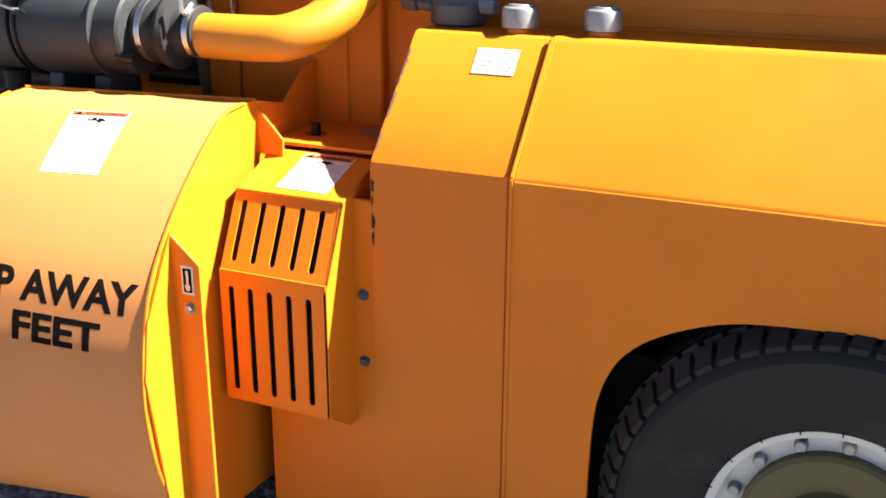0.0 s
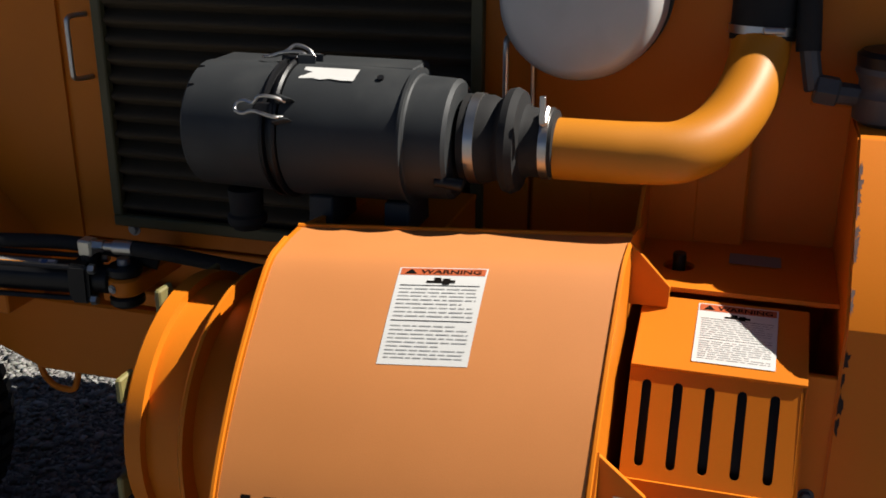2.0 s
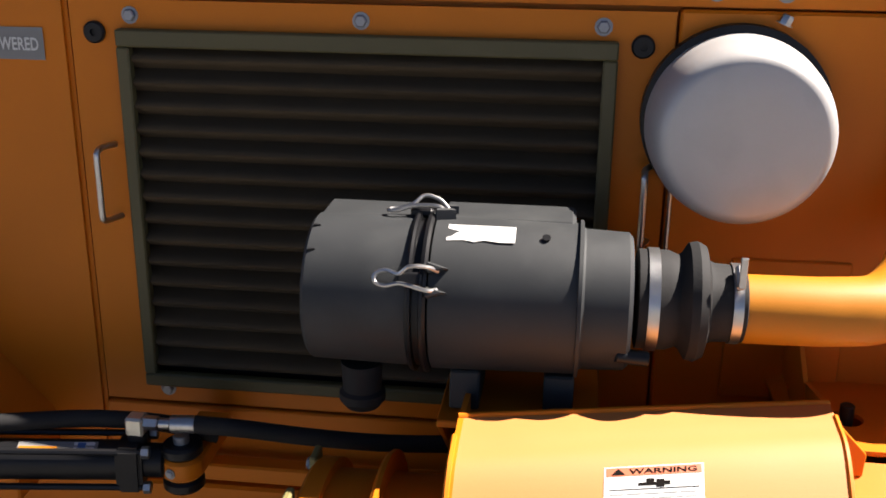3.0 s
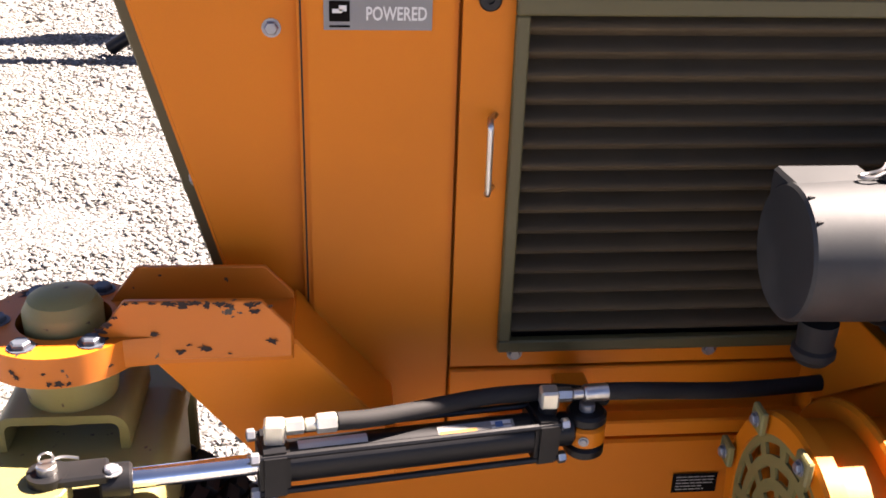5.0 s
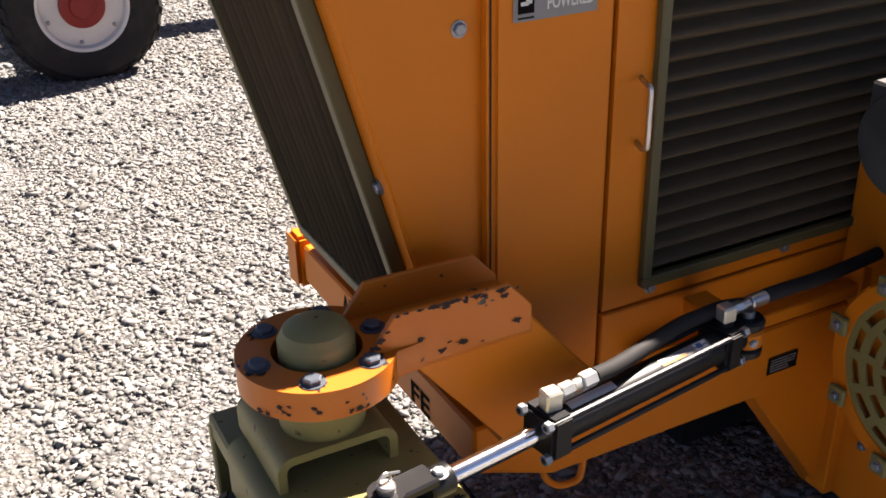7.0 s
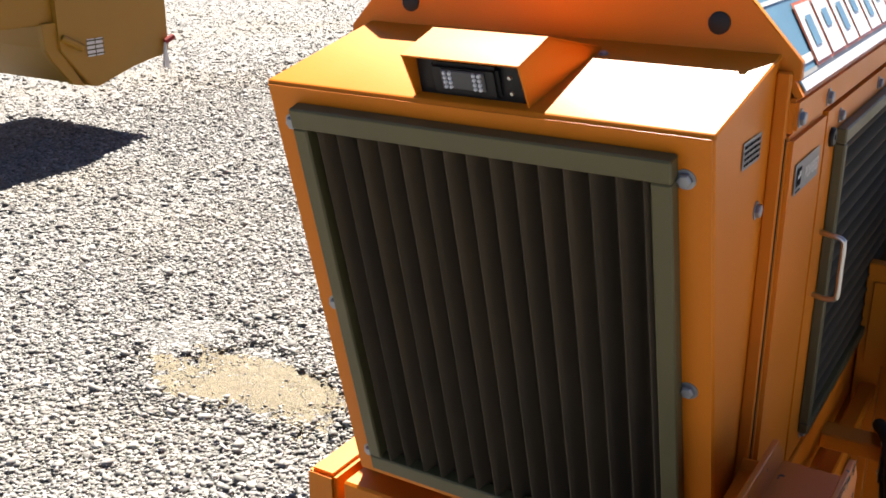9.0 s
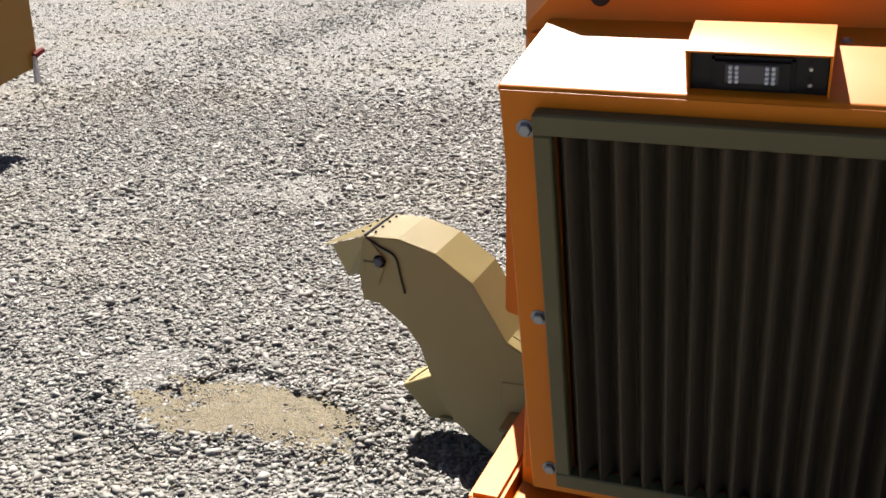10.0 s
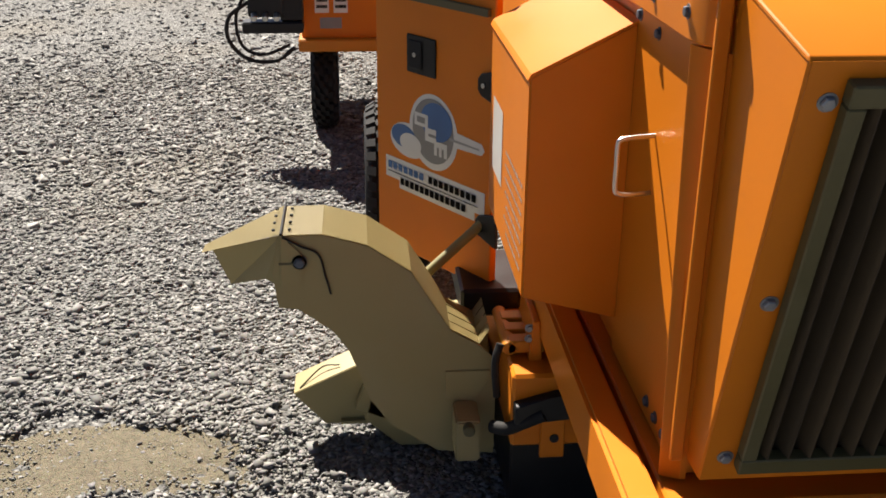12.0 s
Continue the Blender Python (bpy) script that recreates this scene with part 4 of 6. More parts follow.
def clip_latch(angle):
    """A wire over-centre clip at an angle round the canister, 0 to the front and 90 on top."""
    a = radians(angle)
    out = Vector((0, -math.cos(a), math.sin(a)))
    tang = Vector((0, -math.sin(a), -math.cos(a)))
    c = Vector((0, AY, AZ))
    at = lambda x, r, s: c + Vector((x, 0, 0)) + out * r + tang * s
    latch = part("latch", tube([at(0.562, 0.122, -0.013), at(0.548, 0.136, -0.016), at(0.525, 0.142, -0.015), at(0.508, 0.130, -0.006), at(0.489, 0.123, -0.011), at(0.474, 0.121, -0.006), at(0.474, 0.121, 0.006), at(0.489, 0.123, 0.011), at(0.512, 0.130, 0.008), at(0.548, 0.132, 0.016), at(0.562, 0.122, 0.013)], 0.0032, 8), STEEL, cleaner, "bright wire clip")
    m = Matrix.Translation(at(0.552, 0.110, 0)) @ Matrix((Vector((1, 0, 0)), tang, out)).transposed().to_4x4()
    for side in (-1, 1):
        bm = prism([(-0.006, side * 0.010), (0.026, side * 0.017), (-0.006, side * 0.026)], "z", 0.0, 0.020, 0.002)
        bmesh.ops.transform(bm, matrix=m, verts=bm.verts[:])
        part("latch_lug", bm, PLASTIC, latch)
    bm = prism([(-0.046, -0.006), (-0.038, -0.010), (-0.012, -0.010), (-0.012, 0.010), (-0.038, 0.010), (-0.046, 0.006)], "z", 0.003, 0.016, 0.003)
    bmesh.ops.transform(bm, matrix=m, verts=bm.verts[:])
    part("latch_lever", bm, BLACK, latch)


clip_latch(28)
clip_latch(97)
for a in (48, 72):
    c, d = math.cos(radians(a)), math.sin(radians(a))
    part("moulded_mark", prism([(0.370, AY - 0.1125 * c - 0.004), (0.370, AY - 0.1125 * c + 0.004), (0.380, AY - 0.1125 * c)], "z", AZ + 0.110 * d, AZ + 0.1135 * d), BLACK, cleaner)
AL = lambda u, v, off=0.0: (lambda a: (0.568 + 0.098 * u, AY - (0.1145 + off) * math.cos(a), AZ + (0.1145 + off) * math.sin(a)))(radians(60 + 18 * v))
bm = bmesh.new()
edge = [(0.0, 0.0), (0.25, 0.06), (0.4, -0.03), (0.55, 0.08), (0.75, 0.0), (1.0, 0.02), (1.0, 1.0), (0.0, 1.0)]
bm.faces.new([bm.verts.new(AL(u, v, 0.002)) for u, v in edge])
part("torn_label", bm, LABEL, cleaner, "torn white sticker", smooth=False)
part("moulded_mark", lathe([(0, 0.006), (0.003, 0.006)], AL(1.45, 0.4), (0, -0.5, 0.87), 12), BLACK, cleaner)
for x in (0.575, 0.715):
    part("foot", prism([(AY - 0.055, AZ - 0.105), (AY - 0.06, 1.09), (AY + 0.06, 1.09), (AY + 0.055, AZ - 0.105)], "x", x, x + 0.045, 0.003), PLASTIC, cleaner)
part("dust_valve", lathe([(0, 0.032), (0.045, 0.030), (0.05, 0.036), (0.062, 0.036), (0.075, 0.026)], (0.435, AY - 0.02, AZ - 0.115), (0, 0, -1), 24), RUBBER, cleaner, "black rubber dust valve")
shelf = part("cleaner_bracket", box((0.56, -0.36, 1.072), (0.80, -0.03, 1.084), 0.002), ORANGE, sweeper)
part("bracket_leg", prism([(-0.36, 1.075), (-0.03, 1.075), (-0.03, 0.86), (-0.10, 0.86)], "x", 0.56, 0.568, 0.001), ORANGE, shelf)
part("bracket_leg", prism([(-0.34, 1.075), (-0.03, 1.075), (-0.03, 0.86), (-0.10, 0.86)], "x", 0.79, 0.798, 0.001), ORANGE, shelf)
part("restrictor", rod((0.815, AY - 0.085, AZ - 0.05), (0.862, AY - 0.08, AZ - 0.055), 0.011, 12), BLACK, cleaner)

hose = part("intake_hose", lathe([(0, 0.068), (0.002, 0.074), (0.045, 0.074), (0.06, 0.068), (0.066, 0.072), (0.074, 0.086), (0.086, 0.089), (0.098, 0.083), (0.104, 0.062), (0.112, 0.058), (0.155, 0.056), (0.157, 0.05)], (0.843, AY + 0.004, AZ + 0.004), (1, 0, 0), 44), RUBBER, sweeper, "black rubber intake hose with a bulge")


def hose_clamp(c, d, r, w, screw):
    """A worm-drive hose clamp round an axis."""
    c, d = Vector(c), Vector(d).normalized()
    cl = part("hose_clamp", lathe([(-w / 2, r), (-w / 2, r + 0.002), (w / 2, r + 0.002), (w / 2, r)], c, d, 44), STEEL, hose, "bright worm-drive hose clamp")
    s = Vector(screw).normalized()
    t = d.cross(s).normalized()
    bm = bmesh.new()
    rod(c + s * (r + 0.008) - t * 0.018, c + s * (r + 0.008) + t * 0.018, 0.0065, 10, bm)
    part("clamp_screw", bm, STEEL, cl)
    return cl


hose_clamp((0.866, AY + 0.004, AZ + 0.004), (1, 0, 0), 0.0745, 0.016, (0, 0.5, -1))
hose_clamp((0.985, AY + 0.004, AZ + 0.004), (1, 0, 0), 0.0575, 0.014, (0, -0.55, 0.8))
part("clamp_tail", box((0.980, AY - 0.058, AZ + 0.05), (0.990, AY - 0.052, AZ + 0.095), 0.001), STEEL, hose)
PIPE = [(0.998, AY + 0.006, AZ - 0.004), (1.06, AY + 0.008, AZ - 0.004), (1.13, AY + 0.014, AZ - 0.004), (1.20, AY + 0.03, AZ + 0.0), (1.255, AY + 0.085, AZ + 0.025), (1.29, AY + 0.16, AZ + 0.072), (1.303, AY + 0.225, AZ + 0.12), (1.306, AY + 0.262, AZ + 0.17)]
part("intake_pipe", tube(PIPE, 0.051, 28, smooth_steps=6), YELLOW_PIPE, sweeper, "curved yellow-orange painted intake pipe")
up_hose = part("upper_hose", tube([(1.306, AY + 0.255, AZ + 0.150), (1.306, AY + 0.27, AZ + 0.25), (1.296, AY + 0.275, AZ + 0.36), (1.30, AY + 0.30, AZ + 0.46)], 0.056, 24), RUBBER, sweeper, "black rubber elbow hose")
for dz in (0.168, 0.275):
    hose_clamp((1.306, AY + 0.262 + (dz - 0.2) * 0.08, AZ + dz), (0.02, 0.08, 1), 0.0565, 0.014, (0.3, -1, 0.1))

# ---- sweeper: silver canister ----
CX, CZ2 = 1.0, 1.482
can = part("silver_canister", lathe([(0.0, 0.146), (0.03, 0.1455), (0.080, 0.142), (0.112, 0.136), (0.125, 0.1305), (0.132, 0.124), (0.135, 0.115), (0.1355, 0.06), (0.1355, 0.01)], (CX, -0.020, CZ2 - 0.006), (0, -1, 0), 64), SILVER, sweeper, "round silver canister with rounded rim")
part("canister_band", lathe([(0, 0.12), (0, 0.152), (0.028, 0.152), (0.03, 0.143)], (CX, 0.002, CZ2), (0, -1, 0), 64), BLACK, can, "black mounting band")
part("band_bolt", hexbolt((CX + 0.06, -0.015, CZ2 + 0.152), (0.4, 0, 1), 0.010, 0.016), STEEL, can)
part("stay_rod", rod((0.905, -0.03, 1.37), (0.905, -0.02, 1.20), 0.004, 8), STEEL, can)

# ---- sweeper: oil tank over the drive wheel ----
WX, WZ = 2.452, 0.382
TP = [(-0.372, 0.10), (-0.372, 1.026), (-0.368, 1.036), (-0.158, 1.272), (-0.146, 1.279), (0.05, 1.279), (0.05, 0.10)]
tank = part("side_tank", prism(TP, "x", 1.472, 1.784, 0.004, seg=2), ORANGE, sweeper, "orange steel tank with sloped shoulder")
bow = spline([(x, z, 0) for x, z in ((1.975, 0.40), (1.978, 0.52), (1.988, 0.60), (2.018, 0.677), (2.068, 0.732), (2.135, 0.770), (2.21, 0.798), (2.29, 0.812), (2.44, 0.820), (2.60, 0.818), (2.75, 0.795), (2.85, 0.72), (2.90, 0.60), (2.915, 0.40))], 4)
arch = [(1.975, 0.06)] + [(p.x, p.y) for p in bow] + [(2.915, 0.06), (3.10, 0.06), (3.10, 1.028), (1.79, 1.028), (1.79, 0.06)]
fender = part("wheel_panel", prism(arch, "y", -0.378, -0.366, 0.002), ORANGE, sweeper, "orange side panel with a rounded wheel opening")
part("shoulder", prism([(-0.378, 1.022), (-0.374, 1.034), (-0.162, 1.272), (-0.15, 1.281), (0.05, 1.281), (0.05, 1.27), (-0.15, 1.27), (-0.366, 1.022)], "x", 1.79, 3.1, 0.002), ORANGE, fender)
part("weld_seam", prism([(-0.381, 0.1), (-0.381, 1.034), (-0.16, 1.284), (-0.15, 1.27), (-0.36, 1.02), (-0.36, 0.1)], "x", 1.785, 1.798, 0.004, seg=2), ORANGE, fender)
# inner and front walls are black to paint in the arch's deep shade
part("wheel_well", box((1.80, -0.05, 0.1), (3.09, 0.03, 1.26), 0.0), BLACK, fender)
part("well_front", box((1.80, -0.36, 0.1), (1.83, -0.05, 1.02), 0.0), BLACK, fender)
part("well_rear", prism([(-0.366, 0.06), (-0.366, 1.02), (-0.16, 1.268), (0.04, 1.268), (0.04, 0.06)], "x", 3.07, 3.095), ORANGE, fender)
def chip(name, place, u, v, size, seed, parent, stretch=1.0, mat=CHIP):
    """A ragged patch of bare metal where paint has come off; place(u, v) lies just over the paint."""
    rnd = random.Random(seed)
    bm = bmesh.new()
    n = 17
    far = [rnd.uniform(0.35, 1.15) for _ in range(n)]
    bm.faces.new([bm.verts.new(place(u + stretch * size * far[k] * math.cos(2 * math.pi * k / n), v + size * far[k] * math.sin(2 * math.pi * k / n))) for k in range(n)])
    return part(name, bm, mat, parent, smooth=False)


TE = lambda u, v: (1.4765 + max(u, 0.0), -0.3685 + 0.2105 * v - 0.74 * 0.0012, 1.036 + 0.236 * v + 0.67 * 0.0012)
for k, (v, r, w) in enumerate(((0.10, 0.05, 0.10), (0.17, 0.03, 0.2), (0.36, 0.04, 0.12), (0.43, 0.06, 0.14), (0.50, 0.035, 0.24), (0.60, 0.05, 0.10), (0.68, 0.07, 0.10), (0.75, 0.05, 0.16), (0.83, 0.06, 0.08))):
    chip("paint_chip", TE, 0.001, v, r, 60 + k, tank, w, PRIMER)
TF = lambda u, v: (1.4765 + max(u, 0.0), -0.3733, v)
for k, (v, r) in enumerate(((0.865, 0.018), (0.90, 0.026), (0.945, 0.014), (0.985, 0.02))):
    chip("paint_chip", TF, 0.001, v, r, 80 + k, tank, 0.4)
TN = lambda off: (lambda u, v: (1.634 + 0.095 * u, -0.218 + 0.042 * v - 0.74 * off, 1.2042 + 0.0472 * v + 0.67 * off))
tl2 = bars("label", [(0, 0, 1, 1)], TN(0.002), LABEL, tank, "white label with grey small print")
bars("label_print", text_rows(0.08, 0.92, 0.08, 0.95, 5, 21, 0.22), TN(0.003), GREY_INK, tl2)


def filler_cap(x, y, z, h):
    neck = part("filler_neck", lathe([(0, 0.030), (h, 0.030)], (x, y, z), (0, 0, 1), 28), ORANGE, tank)
    part("filler_cap", lathe([(h - 0.004, 0.032), (h, 0.0400), (h + 0.034, 0.0400), (h + 0.040, 0.0375), (h + 0.044, 0.030), (h + 0.0475, 0.028), (h + 0.049, 0.010)], (x, y, z), (0, 0, 1), 32), DULL_STEEL, neck, "domed metal breather cap")


filler_cap(1.699, -0.103, 1.262, 0.030)
filler_cap(1.880, -0.098, 1.268, 0.026)
valve = part("filter_head", lathe([(0, 0.05), (0.01, 0.064), (0.05, 0.066), (0.06, 0.06), (0.075, 0.06), (0.09, 0.068), (0.10, 0.066)], (1.53, -0.04, 1.277), (0, 0, 1), 32), CASTING, sweeper, "dark cast filter head with hose fittings")
part("filter_top", lathe([(0, 0.066), (0.02, 0.068), (0.028, 0.06), (0.03, 0.03)], (1.53, -0.04, 1.375), (0, 0, 1), 32), BLACK, valve)
bm = rod((1.475, -0.05, 1.325), (1.43, -0.055, 1.33), 0.019, 8)
rod((1.44, -0.055, 1.33), (1.40, -0.055, 1.335), 0.026, 6, bm)
rod((1.40, -0.055, 1.33), (1.385, -0.045, 1.40), 0.017, 10, bm)
part("elbow_fitting", bm, CASTING, valve)
part("side_plug", rod((1.585, -0.05, 1.325), (1.625, -0.055, 1.325), 0.020, 8), BOLT, valve)
part("supply_hose", tube([(1.384, -0.045, 1.395), (1.378, -0.03, 1.47), (1.37, 0.0, 1.56), (1.36, 0.03, 1.66)], 0.021, 14), RUBBER, valve)


def wheel(name, parent, c, axis, r, rim_r, width, lugs, tread_n, label, rim_mat, hub_mat, flat=0.0, hub_k=0.70, fill=0.36):
    """A tyre with moulded tread blocks, a dished rim, a hub and its nuts. axis: the outer side's direction."""
    c = Vector(c)
    m = Matrix.Translation(c) @ frame_of(axis)
    w = width / 2
    prof = [(-w * 0.75, rim_r), (-w * 0.98, rim_r + 0.35 * (r - rim_r)), (-w, r - 0.3 * (r - rim_r)), (-w * 0.93, r - 0.05), (-w * 0.8, r - 0.030), (0, r - 0.026), (w * 0.8, r - 0.030), (w * 0.93, r - 0.05), (w, r - 0.3 * (r - rim_r)), (w * 0.98, rim_r + 0.35 * (r - rim_r)), (w * 0.75, rim_r)]
    tyre_bm = lathe([(z, q) for z, q in prof], (0, 0, 0), (0, 0, 1), 72)
    for f in [f for f in tyre_bm.faces if len(f.verts) > 4]:
        tyre_bm.faces.remove(f)
    tread_bm = bmesh.new()
    for k in range(tread_n):
        for j, (z0, z1) in enumerate(((-0.95, -0.67), (-0.62, -0.35), (-0.30, -0.03), (0.03, 0.30), (0.35, 0.62), (0.67, 0.95))):
            a = 2 * math.pi * (k + 0.5 * (j % 2)) / tread_n
            da = 2 * math.pi * fill / tread_n
            lift = 0.0 if abs(z0 + z1) < 1.2 else 0.010
            vs = []
            for rr in (r - 0.035 - lift, r - lift * 0.6):
                for za, aa in ((z0, -1), (z1, -0.7), (z1, 0.9), (z0, 0.6)):
                    q = rr - (0.028 if abs(za) > 0.9 and rr > r - 0.03 else 0)
                    ang = a + da * aa + 0.12 * za * (1 if j > 2 else -1) * 2 * math.pi / tread_n * 3
                    vs.append(tread_bm.verts.new((q * math.cos(ang), q * math.sin(ang), za * w)))
            for f in ((4, 5, 6, 7), (0, 1, 5, 4), (1, 2, 6, 5), (2, 3, 7, 6), (3, 0, 4, 7)):
                tread_bm.faces.new([vs[i] for i in f])
    for q in (tyre_bm, tread_bm):
        bmesh.ops.transform(q, matrix=m, verts=q.verts[:])
        for v in q.verts:
            v.co.z = max(v.co.z, flat)
    wh = part(name, lathe([(z * w, q) for z, q in ((-0.7, rim_r * 0.9), (-0.72, rim_r + 0.012), (-0.66, rim_r + 0.014), (-0.6, rim_r * 0.93), (0.5, rim_r * 0.93), (0.66, rim_r + 0.014), (0.74, rim_r + 0.014), (0.76, rim_r), (0.70, rim_r * 0.94), (0.42, rim_r * 0.90), (0.40, rim_r * 0.55), (0.40, 0.02))], c, axis, 56), rim_mat, parent, label)
    part("tyre", tyre_bm, RUBBER, wh, "black rubber tyre")
    tagged(part("tread", tread_bm, RUBBER, wh), "worn blocky rubber tread", kind="stuff")
    part("hub", lathe([(0.40 * w, rim_r * hub_k), (0.56 * w, rim_r * hub_k), (0.60 * w, rim_r * (hub_k - 0.04)), (0.56 * w, rim_r * hub_k * 0.57), (0.66 * w, rim_r * hub_k * 0.52), (0.66 * w, 0.02)], c, axis, 40), hub_mat, wh)
    for k in range(lugs):
        a = 2 * math.pi * (k + 0.35) / lugs
        p = m @ Vector((rim_r * 0.82 * math.cos(a), rim_r * 0.82 * math.sin(a), 0.40 * w))
        bm = lathe([(0, 0.012), (0.005, 0.0135), (0.018, 0.013), (0.024, 0.010)], p, axis, 12)
        part("lug_nut", bm, BOLT, wh)
    return wh


drive = wheel("drive_wheel", sweeper, (WX, -0.262, WZ), (0, -1, 0), 0.458, 0.238, 0.30, 14, 56, "white steel rim with olive hub and ring of nuts", WHITE, OLIVE, 0.0, 0.74, 0.46)
bm = bmesh.new()
for k in range(20):
    a = 2 * math.pi * k / 20
    d = Vector((math.cos(a), 0, math.sin(a)))
    p = Vector((WX, -0.379, WZ)) + d * 0.236
    rod(p, p + d * 0.012, 0.0015, 5, bm)
part("rim_mark", bm, INK, drive)
part("rim_slot", prism([(WX - 0.075, WZ + 0.19), (WX - 0.062, WZ + 0.192), (WX - 0.068, WZ + 0.222), (WX - 0.08, WZ + 0.22)], "y", -0.342, -0.30), BLACK, drive)
far_drive = wheel("drive_wheel", sweeper, (WX, 1.36, WZ), (0, 1, 0), 0.452, 0.238, 0.28, 8, 40, "white steel rim with olive hub and ring of nuts", WHITE, OLIVE)
part("axle", rod((WX, -0.3, WZ), (WX, 1.3, WZ), 0.06, 20), BLACK, sweeper)

# ---- sweeper: steering caster ----
KX, KY = -0.80, -0.105
ZT = 1.075
circle = [(KX + 0.138 * math.cos(2 * math.pi * k / 56), KY + 0.138 * math.sin(2 * math.pi * k / 56)) for k in range(56)]
hole = [(KX + 0.078 * math.cos(2 * math.pi * k / 36), KY + 0.078 * math.sin(2 * math.pi * k / 36)) for k in range(36)]
arm = part("caster_arm", sheet(circle, [hole], lambda u, v, w: (u, v, ZT - w), 0.055), ORANGE_CHIPPED, sweeper, "chipped orange caster arm with a bolted ring")
part("arm_bar", prism([(-0.70, -0.19), (-0.62, -0.176), (-0.415, -0.176), (-0.415, -0.045), (-0.62, -0.045), (-0.70, -0.02)], "z", 1.022, 1.074, 0.003), ORANGE_CHIPPED, arm)
for y, dz in ((-0.178, 0.0), (-0.052, 0.0)):
    part("stiffener", prism([(-0.735, 1.073), (-0.685, 1.14), (-0.465, 1.138), (-0.417, 1.084), (-0.417, 1.03), (-0.64, 1.03)], "y", y, y + 0.011, 0.002), ORANGE_CHIPPED, arm)
part("gusset", prism([(-0.655, 1.026), (-0.417, 1.03), (-0.417, 1.06), (-0.24, 0.856), (-0.24, 0.748), (-0.446, 0.748), (-0.452, 0.785)], "y", -0.165, 0.02, 0.004), ORANGE, arm)
SFACE = lambda u, v: (u, -0.1795, v)
for k, (u, dz, r, w) in enumerate(((-0.682, 0.002, 0.004, 2.6), (-0.664, 0.001, 0.003, 3.0), (-0.640, 0.002, 0.003, 3.4), (-0.612, 0.004, 0.006, 2.4), (-0.590, 0.005, 0.008, 2.2), (-0.572, 0.003, 0.005, 3.0), (-0.552, 0.008, 0.008, 1.0), (-0.532, 0.006, 0.007, 1.8), (-0.516, 0.009, 0.006, 1.6), (-0.482, 0.009, 0.009, 1.3), (-0.470, 0.006, 0.005, 1.6))):
    chip("paint_chip", SFACE, u, 1.139 - dz, r, 200 + k, arm, w)
for k, (u, v) in enumerate(((-0.70, 1.112), (-0.715, 1.098), (-0.725, 1.088), (-0.45, 1.128), (-0.475, 1.118), (-0.56, 1.052), (-0.585, 1.058), (-0.60, 1.045), (-0.45, 1.062), (-0.52, 1.04), (-0.64, 1.08))):
    chip("paint_chip", SFACE, u, v, 0.003 + 0.0025 * (k % 3), 230 + k, arm, 1.8)
RFACE = lambda u, v: (KX + 0.1388 * math.cos(u / 0.138), KY + 0.1388 * math.sin(u / 0.138), v)
for k, (deg, z, r) in enumerate(((222, 1.044, 0.006), (225, 1.036, 0.005), (229, 1.048, 0.004), (228, 1.032, 0.004), (246, 1.046, 0.005), (249, 1.038, 0.006), (268, 1.048, 0.004), (271, 1.030, 0.006), (277, 1.028, 0.007), (283, 1.027, 0.005), (205, 1.026, 0.007), (212, 1.025, 0.006), (312, 1.04, 0.004))):
    chip("paint_chip", RFACE, 0.138 * radians(deg), z, r, 260 + k, arm, 1.2)
for k in range(6):
    a = radians(5 + 60 * k)
    chip("paint_chip", lambda u, v: (u, v, ZT + 0.0012), KX + 0.112 * math.cos(a + 0.08), KY + 0.112 * math.sin(a + 0.08), 0.024, 300 + k, arm)
    part("bolt", hexbolt((KX + 0.108 * math.cos(a), KY + 0.108 * math.sin(a), ZT), (0, 0, 1), 0.0165, 0.012), BLUED, arm)
fork = part("caster_fork", lathe([(0, 0.066), (0.10, 0.066)], (KX, KY, 0.925), (0, 0, 1), 40), KHAKI, sweeper, "khaki painted caster fork")
part("dust_cap", lathe([(0, 0.066), (0.035, 0.066), (0.04, 0.063), (0.055, 0.055), (0.063, 0.04), (0.066, 0.015)], (KX, KY, 1.06), (0, 0, 1), 40), KHAKI, fork, "domed khaki cap")
part("boss", lathe([(0, 0.072), (0.08, 0.082), (0.115, 0.082)], (KX, KY, 0.905), (0, 0, 1), 40), KHAKI, fork)


def channel(x0, x1, z0, z1, y0, y1, t, r, name):
    """A bent channel with its mouth downwards and rounded shoulders."""
    outer, inner = [], []
    for cx, a0 in ((x0 + r, 180), (x1 - r, 90)):
        for k in range(6):
            a = radians(a0 - 90 * k / 5)
            outer.append((cx + r * math.cos(a), z1 - r + r * math.sin(a)))
            inner.append((cx + (r - t) * math.cos(a), z1 - r + (r - t) * math.sin(a)))
    poly = [(x0, z0)] + outer + [(x1, z0), (x1 - t, z0)] + inner[::-1] + [(x0 + t, z0)]
    return part(name, prism(poly, "y", y0, y1), KHAKI, fork)


